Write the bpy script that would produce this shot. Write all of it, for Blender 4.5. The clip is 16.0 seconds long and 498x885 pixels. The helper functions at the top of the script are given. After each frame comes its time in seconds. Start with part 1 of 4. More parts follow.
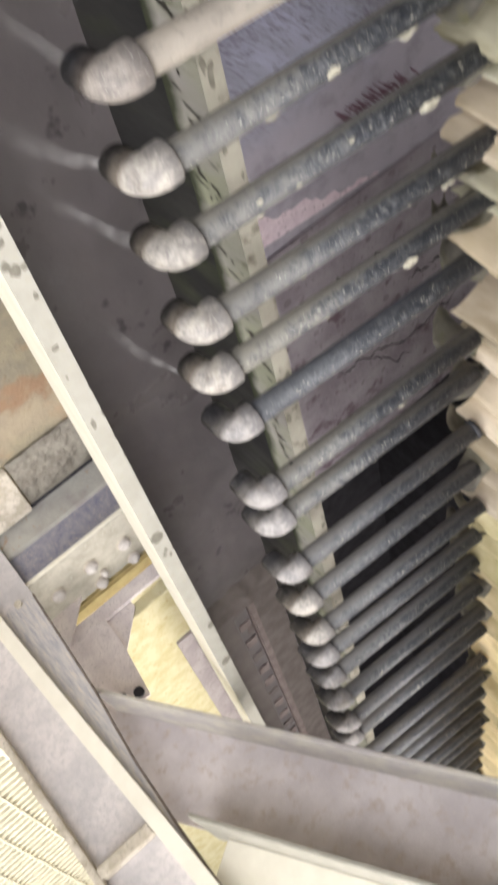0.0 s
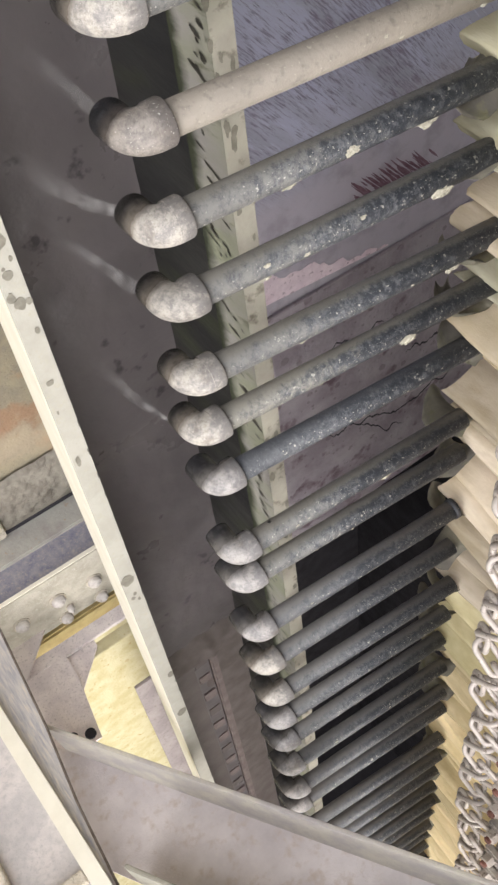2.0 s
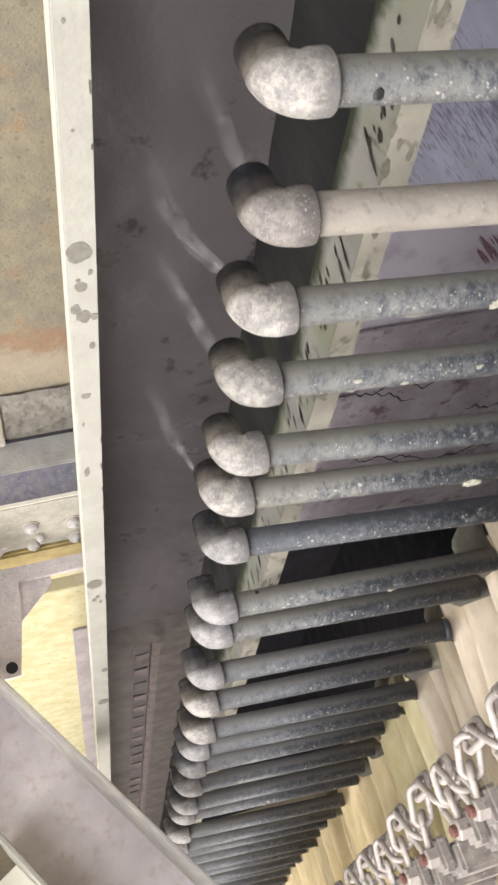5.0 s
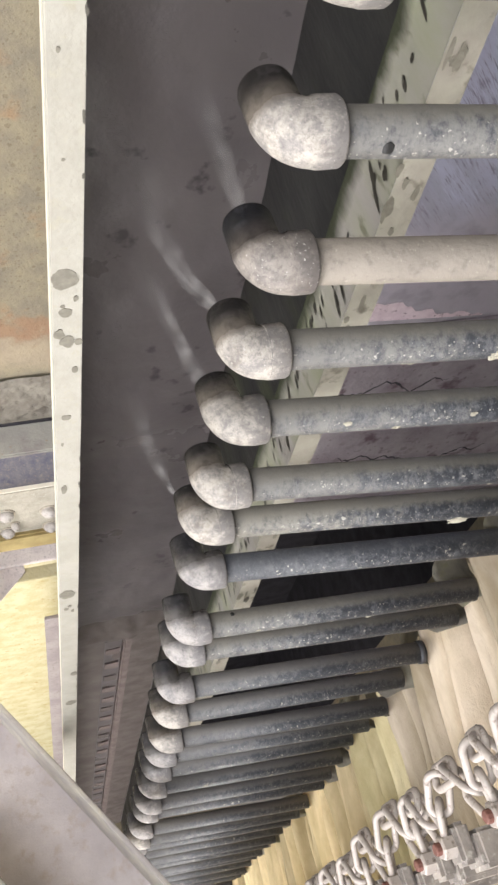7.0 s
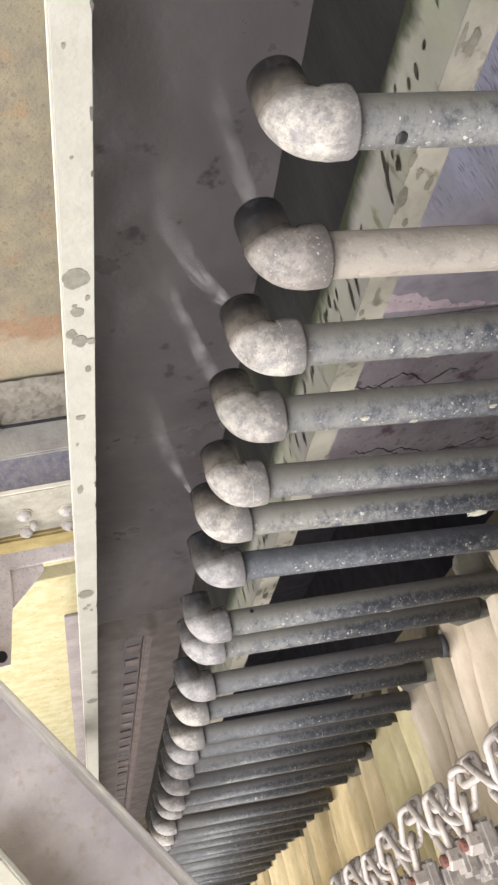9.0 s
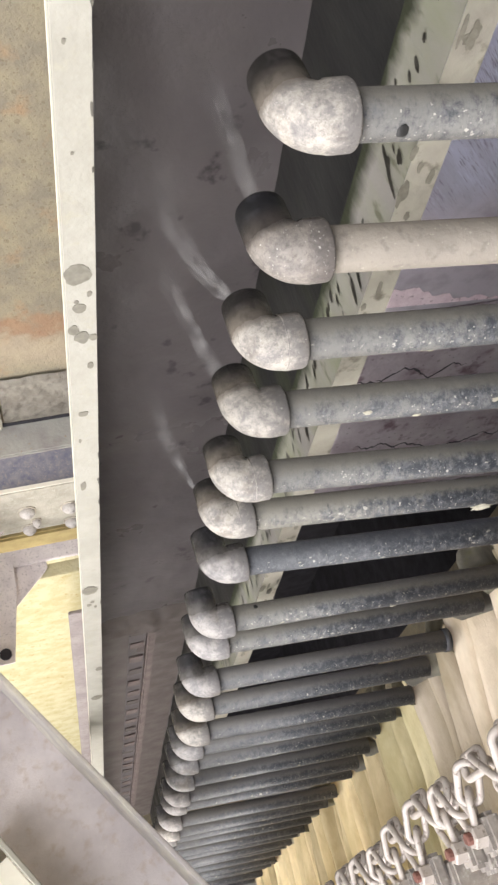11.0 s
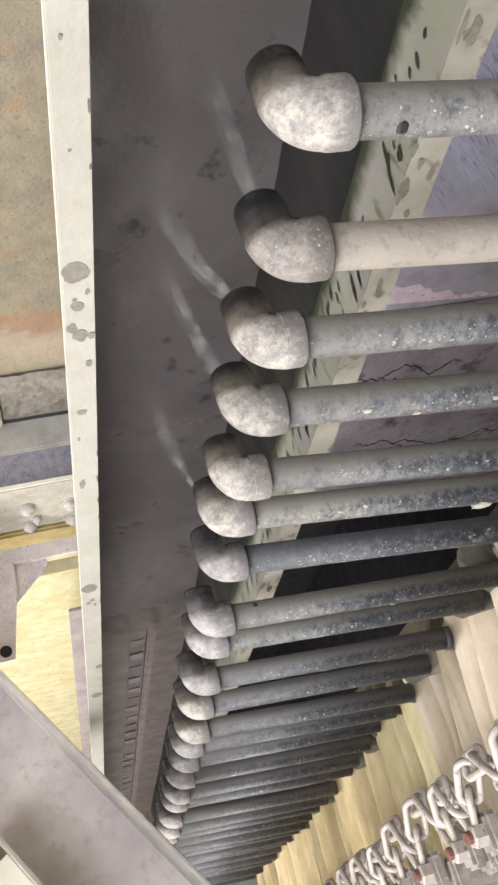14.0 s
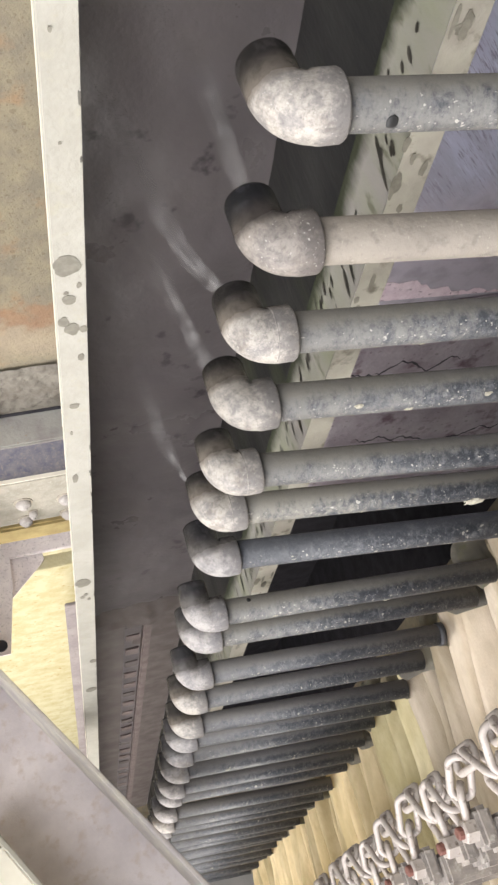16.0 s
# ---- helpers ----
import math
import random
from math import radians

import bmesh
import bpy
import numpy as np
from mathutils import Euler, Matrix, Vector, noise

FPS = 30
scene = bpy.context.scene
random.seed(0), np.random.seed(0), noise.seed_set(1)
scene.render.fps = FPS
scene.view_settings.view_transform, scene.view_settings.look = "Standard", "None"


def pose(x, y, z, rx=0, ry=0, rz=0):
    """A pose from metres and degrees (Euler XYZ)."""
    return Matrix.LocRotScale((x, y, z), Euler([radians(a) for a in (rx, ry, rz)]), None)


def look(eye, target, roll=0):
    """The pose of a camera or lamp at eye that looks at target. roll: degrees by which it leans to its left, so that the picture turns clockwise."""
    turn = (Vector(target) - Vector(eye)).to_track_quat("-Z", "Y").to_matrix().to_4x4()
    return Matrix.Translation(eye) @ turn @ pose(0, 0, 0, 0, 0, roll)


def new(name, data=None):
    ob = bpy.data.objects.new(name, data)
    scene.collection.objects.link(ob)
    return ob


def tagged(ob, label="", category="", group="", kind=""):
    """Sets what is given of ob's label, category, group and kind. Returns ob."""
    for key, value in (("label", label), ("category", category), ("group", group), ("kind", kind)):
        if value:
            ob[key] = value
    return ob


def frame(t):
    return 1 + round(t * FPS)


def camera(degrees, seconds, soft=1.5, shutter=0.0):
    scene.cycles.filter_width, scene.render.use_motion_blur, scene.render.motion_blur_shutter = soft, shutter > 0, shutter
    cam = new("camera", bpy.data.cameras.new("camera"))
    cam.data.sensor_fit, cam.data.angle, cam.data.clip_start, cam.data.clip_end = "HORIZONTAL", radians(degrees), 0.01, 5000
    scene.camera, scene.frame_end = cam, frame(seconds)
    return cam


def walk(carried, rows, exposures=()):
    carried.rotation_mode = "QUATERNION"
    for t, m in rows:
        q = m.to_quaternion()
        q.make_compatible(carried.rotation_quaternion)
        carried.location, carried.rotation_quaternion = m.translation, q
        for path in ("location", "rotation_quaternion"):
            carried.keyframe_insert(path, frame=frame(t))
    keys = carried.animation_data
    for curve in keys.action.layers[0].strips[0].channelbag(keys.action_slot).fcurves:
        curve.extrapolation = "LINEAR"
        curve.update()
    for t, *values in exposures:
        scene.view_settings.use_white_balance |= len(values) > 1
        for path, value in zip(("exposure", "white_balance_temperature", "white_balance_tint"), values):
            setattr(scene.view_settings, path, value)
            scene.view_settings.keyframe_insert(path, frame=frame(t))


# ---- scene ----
cam = camera(30.0, 16.0, soft=2.5, shutter=0.5)
PATH = [
    (0, (-0.038, -0.052, 1.928), (-0.557, 1.565, 0.871), 131.1),
    (0.2, (-0.045, -0.094, 1.907), (-0.598, 1.497, 0.827), 131.7),
    (0.5, (-0.04, -0.098, 1.933), (-0.62, 1.47, 0.836), 135.3),
    (1, (-0.043, -0.087, 1.931), (-0.636, 1.479, 0.838), 136.4),
    (1.5, (-0.036, -0.08, 1.931), (-0.635, 1.48, 0.832), 136.0),
    (2, (-0.043, -0.07, 1.931), (-0.646, 1.487, 0.831), 135.9),
    (2.5, (-0.043, -0.074, 1.929), (-0.65, 1.478, 0.823), 135.7),
    (3, (-0.047, -0.08, 1.926), (-0.661, 1.471, 0.822), 135.6),
    (3.5, (-0.042, -0.079, 1.929), (-0.667, 1.483, 0.847), 135.4),
    (4, (-0.066, -0.094, 1.89), (-0.701, 1.504, 0.868), 139.8),
    (4.2, (-0.087, -0.108, 1.848), (-0.718, 1.488, 0.822), 144.8),
    (4.5, (-0.125, -0.104, 1.769), (-0.685, 1.502, 0.717), 153.7),
    (4.7, (-0.145, -0.098, 1.709), (-0.649, 1.534, 0.668), 158.1),
    (6.8, (-0.184, -0.112, 1.549), (-0.723, 1.55, 0.577), 163.0),
    (7, (-0.182, -0.11, 1.552), (-0.727, 1.556, 0.587), 162.5),
    (7.5, (-0.178, -0.107, 1.55), (-0.734, 1.56, 0.594), 161.4),
    (8, (-0.181, -0.107, 1.55), (-0.716, 1.564, 0.589), 161.8),
    (8.5, (-0.183, -0.104, 1.548), (-0.706, 1.57, 0.586), 161.8),
    (9, (-0.187, -0.101, 1.541), (-0.696, 1.577, 0.579), 162.0),
    (11.5, (-0.186, -0.099, 1.543), (-0.688, 1.586, 0.588), 161.7),
    (12, (-0.187, -0.096, 1.539), (-0.685, 1.591, 0.588), 161.8),
    (12.5, (-0.194, -0.099, 1.543), (-0.683, 1.59, 0.591), 162.2),
    (13, (-0.192, -0.096, 1.539), (-0.691, 1.593, 0.59), 161.9),
    (13.5, (-0.191, -0.096, 1.54), (-0.692, 1.59, 0.589), 161.7),
    (14, (-0.191, -0.096, 1.537), (-0.69, 1.591, 0.586), 161.8),
    (14.5, (-0.193, -0.094, 1.534), (-0.694, 1.596, 0.589), 161.8),
    (15, (-0.191, -0.09, 1.537), (-0.695, 1.599, 0.593), 161.9),
    (15.5, (-0.192, -0.092, 1.539), (-0.699, 1.598, 0.596), 161.8),
    (16, (-0.201, -0.096, 1.542), (-0.7, 1.595, 0.598), 162.1),
]
walk(cam, [(t, look(eye, target, roll)) for t, eye, target, roll in PATH],
     exposures=((0, -0.02), (1.5, -0.08), (2.2, -0.09), (3, 0.02), (7, 0.03), (11.5, 0.06), (16, 0.02)))

# ---- world, lights, exposure ----
world = bpy.data.worlds.new("hall_sky")
scene.world = world
world.use_nodes = True
wn = world.node_tree
sky = wn.nodes.new("ShaderNodeTexSky")
sky.sky_type, sky.sun_disc = "NISHITA", False
sky.sun_elevation, sky.sun_rotation = radians(48), radians(120)
wn.nodes["Background"].inputs[1].default_value = 0.10
wn.links.new(sky.outputs[0], wn.nodes["Background"].inputs[0])


def area_lamp(name, m, sx, sy, watts, colour):
    d = bpy.data.lights.new(name, "AREA")
    d.shape, d.size, d.size_y, d.energy, d.color = "RECTANGLE", sx, sy, watts, colour
    ob = new(name, d)
    ob.matrix_world = m
    return ob


# added area lights: a side key, a fill from the near end, two overhead
area_lamp("added_side_key", look((3.7, 1.5, 3.9), (-0.5, 1.8, 0.6)), 5.0, 1.6, 255, (0.985, 0.985, 1.0))
area_lamp("added_end_fill", look((2.6, -3.1, 3.6), (-0.4, 2.0, 0.3)), 4.0, 2.6, 275, (0.98, 0.965, 1.0))
area_lamp("added_top_light", look((1.2, 2.0, 5.3), (-0.4, 1.7, 0.5)), 2.4, 2.4, 225, (0.99, 0.96, 0.99))
area_lamp("added_top_light", look((0.9, 6.0, 5.3), (-0.5, 5.0, 0.2)), 2.6, 2.6, 350, (1.0, 0.955, 0.93))
scene.view_settings.exposure = 0.0

# ---- materials ----


def mat(name, colour, rough=0.6, metal=0.0, second=None, scale=6.0, third=None, scale2=40.0, bump=0.15, bscale=60.0,
        stretch=(1, 1, 1), sharp=(0.4, 0.62), sharp2=(0.55, 0.7), vary=0.0, spec=0.5, tide=None):
    """A surface with a broad patchy tone, a fine one, grain in relief and, with vary, a shift from piece to piece."""
    m = bpy.data.materials.new(name)
    m.use_nodes = True
    nt = m.node_tree
    b = nt.nodes["Principled BSDF"]
    b.inputs["Metallic"].default_value = metal
    b.inputs["Specular IOR Level"].default_value = spec
    mp = nt.nodes.new("ShaderNodeMapping")
    mp.vector_type = "TEXTURE"
    mp.inputs["Scale"].default_value = stretch
    geo = nt.nodes.new("ShaderNodeNewGeometry")
    info = nt.nodes.new("ShaderNodeObjectInfo")
    off = nt.nodes.new("ShaderNodeVectorMath")
    off.operation = "MULTIPLY_ADD"
    nt.links.new(geo.outputs["Position"], off.inputs[0])
    off.inputs[1].default_value = (1, 1, 1)
    shift = nt.nodes.new("ShaderNodeCombineXYZ")
    mul = nt.nodes.new("ShaderNodeMath")
    mul.operation = "MULTIPLY"
    mul.inputs[1].default_value = 7.0
    nt.links.new(info.outputs["Random"], mul.inputs[0])
    nt.links.new(mul.outputs[0], shift.inputs[0])
    nt.links.new(shift.outputs[0], off.inputs[2])
    nt.links.new(off.outputs[0], mp.inputs[0])

    def tex(sc, detail=6, rg=0.6):
        n = nt.nodes.new("ShaderNodeTexNoise")
        n.inputs["Scale"].default_value, n.inputs["Detail"].default_value, n.inputs["Roughness"].default_value = sc, detail, rg
        nt.links.new(mp.outputs[0], n.inputs["Vector"])
        return n

    def ramp(node, lo, hi):
        r = nt.nodes.new("ShaderNodeMapRange")
        r.inputs["From Min"].default_value, r.inputs["From Max"].default_value = lo, hi
        nt.links.new(node.outputs[0], r.inputs["Value"])
        return r

    def blend(fac, a, bcol, kind="MIX"):
        mx = nt.nodes.new("ShaderNodeMix")
        mx.data_type, mx.blend_type = "RGBA", kind
        if isinstance(fac, float):
            mx.inputs["Factor"].default_value = fac
        else:
            nt.links.new(fac.outputs[0], mx.inputs["Factor"])
        for s, v in ((6, a), (7, bcol)):
            if isinstance(v, tuple):
                mx.inputs[s].default_value = (*v, 1)
            else:
                nt.links.new(v.outputs[2], mx.inputs[s])
        return mx

    second = second or tuple(c * 0.75 for c in colour)
    n1 = tex(scale)
    c = blend(ramp(n1, *sharp), colour, second)
    if third:
        n2 = tex(scale2, 4)
        c = blend(ramp(n2, *sharp2), c, third)
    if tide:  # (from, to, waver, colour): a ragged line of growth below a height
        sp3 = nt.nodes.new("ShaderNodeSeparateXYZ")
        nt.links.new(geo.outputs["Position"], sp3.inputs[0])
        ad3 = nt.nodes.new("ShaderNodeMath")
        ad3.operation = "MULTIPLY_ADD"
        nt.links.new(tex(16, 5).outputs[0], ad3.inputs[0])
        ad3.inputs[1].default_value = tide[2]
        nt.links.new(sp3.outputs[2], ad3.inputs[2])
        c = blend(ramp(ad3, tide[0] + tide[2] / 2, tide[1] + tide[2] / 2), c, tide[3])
    if vary:
        hs = nt.nodes.new("ShaderNodeHueSaturation")
        vr = nt.nodes.new("ShaderNodeMapRange")
        vr.inputs["To Min"].default_value, vr.inputs["To Max"].default_value = 1 - vary, 1 + vary
        nt.links.new(info.outputs["Random"], vr.inputs["Value"])
        nt.links.new(vr.outputs[0], hs.inputs["Value"])
        nt.links.new(c.outputs[2], hs.inputs["Color"])
        nt.links.new(hs.outputs[0], b.inputs["Base Color"])
    else:
        nt.links.new(c.outputs[2], b.inputs["Base Color"])
    rr = ramp(n1, 0.3, 0.7)
    rr.inputs["To Min"].default_value, rr.inputs["To Max"].default_value = max(0.02, rough - 0.12), min(1, rough + 0.12)
    nt.links.new(rr.outputs[0], b.inputs["Roughness"])
    if bump:
        n3 = tex(bscale, 5)
        bp = nt.nodes.new("ShaderNodeBump")
        bp.inputs["Strength"].default_value, bp.inputs["Distance"].default_value = bump, 0.01
        nt.links.new(n3.outputs[0], bp.inputs["Height"])
        nt.links.new(bp.outputs[0], b.inputs["Normal"])
    return m


def math_node(nt, op, a, v, w=0.0):
    n = nt.nodes.new("ShaderNodeMath")
    n.operation = op
    nt.links.new(a, n.inputs[0])
    if isinstance(v, float):
        n.inputs[1].default_value = v
    else:
        nt.links.new(v, n.inputs[1])
    n.inputs[2].default_value = w
    return n.outputs[0]


def coat_over(nt, fac, colour, base):
    mx = nt.nodes.new("ShaderNodeMix")
    mx.data_type = "RGBA"
    nt.links.new(fac, mx.inputs["Factor"])
    nt.links.new(base, mx.inputs[6])
    mx.inputs[7].default_value = (*colour, 1)
    return mx.outputs[2]


def spatter(m, sizes, strength, colour=(0.5, 0.48, 0.42)):
    """Dried drops, bent out of round, in several sizes."""
    nt = m.node_tree
    b = nt.nodes["Principled BSDF"]
    base = b.inputs["Base Color"].links[0].from_socket
    geo = nt.nodes.new("ShaderNodeNewGeometry")
    warp = nt.nodes.new("ShaderNodeTexNoise")
    warp.inputs["Scale"].default_value = 160
    nt.links.new(geo.outputs["Position"], warp.inputs["Vector"])
    bent = nt.nodes.new("ShaderNodeVectorMath")
    bent.operation = "MULTIPLY_ADD"
    nt.links.new(warp.outputs["Color"], bent.inputs[0])
    bent.inputs[1].default_value = (0.006, 0.006, 0.006)
    nt.links.new(geo.outputs["Position"], bent.inputs[2])
    for sc, keep, size in sizes:
        v = nt.nodes.new("ShaderNodeTexVoronoi")
        v.inputs["Scale"].default_value = sc
        nt.links.new(bent.outputs[0], v.inputs["Vector"])
        s3 = nt.nodes.new("ShaderNodeSeparateColor")
        nt.links.new(v.outputs["Color"], s3.inputs[0])
        there = math_node(nt, "GREATER_THAN", s3.outputs[0], keep)
        near = math_node(nt, "LESS_THAN", v.outputs["Distance"], math_node(nt, "MULTIPLY", s3.outputs[1], size))
        base = coat_over(nt, math_node(nt, "MULTIPLY", math_node(nt, "MULTIPLY", there, near), strength), colour, base)
    nt.links.new(base, b.inputs["Base Color"])
    return m


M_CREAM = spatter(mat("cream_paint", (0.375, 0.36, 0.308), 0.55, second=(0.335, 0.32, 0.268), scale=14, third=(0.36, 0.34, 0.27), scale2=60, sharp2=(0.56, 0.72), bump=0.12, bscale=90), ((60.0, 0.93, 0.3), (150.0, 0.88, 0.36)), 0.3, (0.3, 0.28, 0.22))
M_WALLPALE = mat("limed_steel", (0.36, 0.34, 0.275), 0.65, second=(0.27, 0.248, 0.205), scale=9, third=(0.14, 0.125, 0.095), scale2=24, sharp=(0.38, 0.66), sharp2=(0.58, 0.7), bump=0.2)
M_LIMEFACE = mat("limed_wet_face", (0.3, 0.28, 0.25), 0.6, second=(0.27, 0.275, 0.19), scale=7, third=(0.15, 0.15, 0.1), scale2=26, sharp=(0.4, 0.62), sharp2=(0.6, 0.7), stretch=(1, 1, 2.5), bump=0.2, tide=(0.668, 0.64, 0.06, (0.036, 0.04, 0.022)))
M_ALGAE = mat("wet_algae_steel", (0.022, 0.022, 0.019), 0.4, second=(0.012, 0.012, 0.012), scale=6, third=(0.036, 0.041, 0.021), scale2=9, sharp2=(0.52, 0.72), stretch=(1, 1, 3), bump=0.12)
M_WATER = mat("slurry_water", (0.105, 0.093, 0.092), 0.34, second=(0.088, 0.077, 0.078), scale=4.5, third=(0.036, 0.029, 0.032), scale2=12, sharp=(0.36, 0.66), sharp2=(0.63, 0.7), bump=0.35, bscale=10, spec=0.4)


def noise_node(nt, vec, scale, detail=6.0, rough=0.6):
    n = nt.nodes.new("ShaderNodeTexNoise")
    n.inputs["Scale"].default_value, n.inputs["Detail"].default_value, n.inputs["Roughness"].default_value = scale, detail, rough
    nt.links.new(vec, n.inputs["Vector"])
    return n.outputs[0]


def step_node(nt, value, lo, hi, top=1.0):
    r = nt.nodes.new("ShaderNodeMapRange")
    r.interpolation_type = "SMOOTHSTEP"
    r.inputs["From Min"].default_value, r.inputs["From Max"].default_value, r.inputs["To Max"].default_value = lo, hi, top
    nt.links.new(value, r.inputs["Value"])
    return r.outputs[0]


def bare(title, rough, spec=0.5):
    """An empty surface with the place, shifted from thing to thing, its own axes and a random number."""
    m = bpy.data.materials.new(title)
    m.use_nodes = True
    nt = m.node_tree
    b = nt.nodes["Principled BSDF"]
    b.inputs["Roughness"].default_value, b.inputs["Specular IOR Level"].default_value = rough, spec
    geo, info, tc = nt.nodes.new("ShaderNodeNewGeometry"), nt.nodes.new("ShaderNodeObjectInfo"), nt.nodes.new("ShaderNodeTexCoord")
    shift = nt.nodes.new("ShaderNodeVectorMath")
    shift.operation = "MULTIPLY_ADD"
    comb = nt.nodes.new("ShaderNodeCombineXYZ")
    for k in range(3):
        nt.links.new(info.outputs["Random"], comb.inputs[k])
    nt.links.new(comb.outputs[0], shift.inputs[0])
    shift.inputs[1].default_value = (9.0, 5.0, 7.0)
    nt.links.new(geo.outputs["Position"], shift.inputs[2])
    own, norm, place = (nt.nodes.new("ShaderNodeSeparateXYZ") for _ in range(3))
    nt.links.new(tc.outputs["Object"], own.inputs[0])
    nt.links.new(geo.outputs["Normal"], norm.inputs[0])
    nt.links.new(geo.outputs["Position"], place.inputs[0])
    return m, nt, b, shift.outputs[0], own, norm, place, info.outputs["Random"]


def plain(nt, colour):
    c = nt.nodes.new("ShaderNodeRGB")
    c.outputs[0].default_value = (*colour, 1)
    return c.outputs[0]


def add(nt, a, b):
    return math_node(nt, "ADD", a, b)


def relief(nt, b, height, strength, far=0.004):
    bp = nt.nodes.new("ShaderNodeBump")
    bp.inputs["Strength"].default_value, bp.inputs["Distance"].default_value = strength, far
    nt.links.new(height, bp.inputs["Height"])
    nt.links.new(bp.outputs[0], b.inputs["Normal"])


def specks(nt, vec, base, colour, sizes, strength, where=None):
    """Small ragged dried specks in several sizes; where thins them out."""
    warp = nt.nodes.new("ShaderNodeTexNoise")
    warp.inputs["Scale"].default_value = 240
    nt.links.new(vec, warp.inputs["Vector"])
    bent = nt.nodes.new("ShaderNodeVectorMath")
    bent.operation = "MULTIPLY_ADD"
    nt.links.new(warp.outputs["Color"], bent.inputs[0])
    bent.inputs[1].default_value = (0.007, 0.007, 0.007)
    nt.links.new(vec, bent.inputs[2])
    for sc, keep, size in sizes:
        v = nt.nodes.new("ShaderNodeTexVoronoi")
        v.inputs["Scale"].default_value = sc
        nt.links.new(bent.outputs[0], v.inputs["Vector"])
        s3 = nt.nodes.new("ShaderNodeSeparateColor")
        nt.links.new(v.outputs["Color"], s3.inputs[0])
        chance = s3.outputs[0] if where is None else math_node(nt, "MULTIPLY", s3.outputs[0], where)
        near = math_node(nt, "LESS_THAN", v.outputs["Distance"], math_node(nt, "MULTIPLY", s3.outputs[1], size))
        fac = math_node(nt, "MULTIPLY", math_node(nt, "MULTIPLY", math_node(nt, "GREATER_THAN", chance, keep), near), strength)
        base = coat_over(nt, fac, colour, base)
    return base


def pipe_material(title, film, film_tone, dust_tone, dust=0.8, dark=(0.017, 0.0205, 0.028)):
    """Dark plastic, finely mottled, dusty towards the elbow, with a film on its under side and lime specks on its ridge."""
    m, nt, b, vec, own, norm, place, rand = bare(title, 0.45)
    ring = nt.nodes.new("ShaderNodeVectorMath")
    ring.operation = "MULTIPLY"
    ring.inputs[1].default_value = (1.2, 0.9, 0.9)
    nt.links.new(vec, ring.inputs[0])
    fine = noise_node(nt, ring.outputs[0], 66, 10, 0.8)
    c = coat_over(nt, step_node(nt, fine, 0.47, 0.62), (0.098, 0.101, 0.107), plain(nt, dark))
    c = coat_over(nt, step_node(nt, noise_node(nt, vec, 150, 6, 0.7), 0.54, 0.7, 0.6), (0.2, 0.2, 0.195), c)
    along = add(nt, step_node(nt, place.outputs[0], -1.12, -0.5, 0.3), noise_node(nt, ring.outputs[0], 38, 10, 0.84))
    c = coat_over(nt, step_node(nt, along, 0.6, 0.84, dust), dust_tone, c)
    under = math_node(nt, "SUBTRACT", add(nt, math_node(nt, "MULTIPLY", noise_node(nt, vec, 22, 4), 0.5), math_node(nt, "MULTIPLY", noise_node(nt, vec, 95, 8, 0.75), 0.9)), norm.outputs[2])
    c = coat_over(nt, step_node(nt, under, 0.2, 0.75, film), film_tone, c)
    ridge = step_node(nt, add(nt, norm.outputs[2], math_node(nt, "MULTIPLY", noise_node(nt, vec, 18, 3), 1.2)), 0.6, 1.5)
    ridge.node.inputs["To Min"].default_value = 0.78
    c = specks(nt, vec, c, (0.5, 0.48, 0.41), ((60.0, 0.93, 0.34), (130.0, 0.86, 0.42), (300.0, 0.82, 0.46)), 0.55, ridge)
    nt.links.new(c, b.inputs["Base Color"])
    rr = step_node(nt, fine, 0.35, 0.65, 0.62)
    rr.node.inputs["To Min"].default_value = 0.34
    nt.links.new(rr, b.inputs["Roughness"])
    relief(nt, b, noise_node(nt, vec, 170, 6, 0.7), 0.35)
    return m


M_PIPE = pipe_material("dusty_dark_pipe", 0.75, (0.165, 0.154, 0.13), (0.165, 0.158, 0.142))
M_PIPE_CLEAN = pipe_material("clean_dark_pipe", 0.45, (0.1, 0.102, 0.11), (0.105, 0.108, 0.116), 0.55)
M_PIPE_CAKED = pipe_material("caked_dark_pipe", 0.85, (0.19, 0.178, 0.15), (0.205, 0.192, 0.16), 0.9)
M_PIPE_FAR = pipe_material("far_dark_pipe", 0.72, (0.165, 0.156, 0.145), (0.145, 0.14, 0.135), 0.6, (0.024, 0.028, 0.036))
M_PIPE_OLD = spatter(mat("beige_pipe", (0.27, 0.238, 0.196), 0.65, second=(0.2, 0.176, 0.146), scale=7, third=(0.17, 0.148, 0.124), scale2=70, sharp=(0.36, 0.66), sharp2=(0.55, 0.72), bump=0.3, bscale=120), ((90.0, 0.9, 0.3), (260.0, 0.84, 0.4)), 0.35, (0.42, 0.39, 0.32))


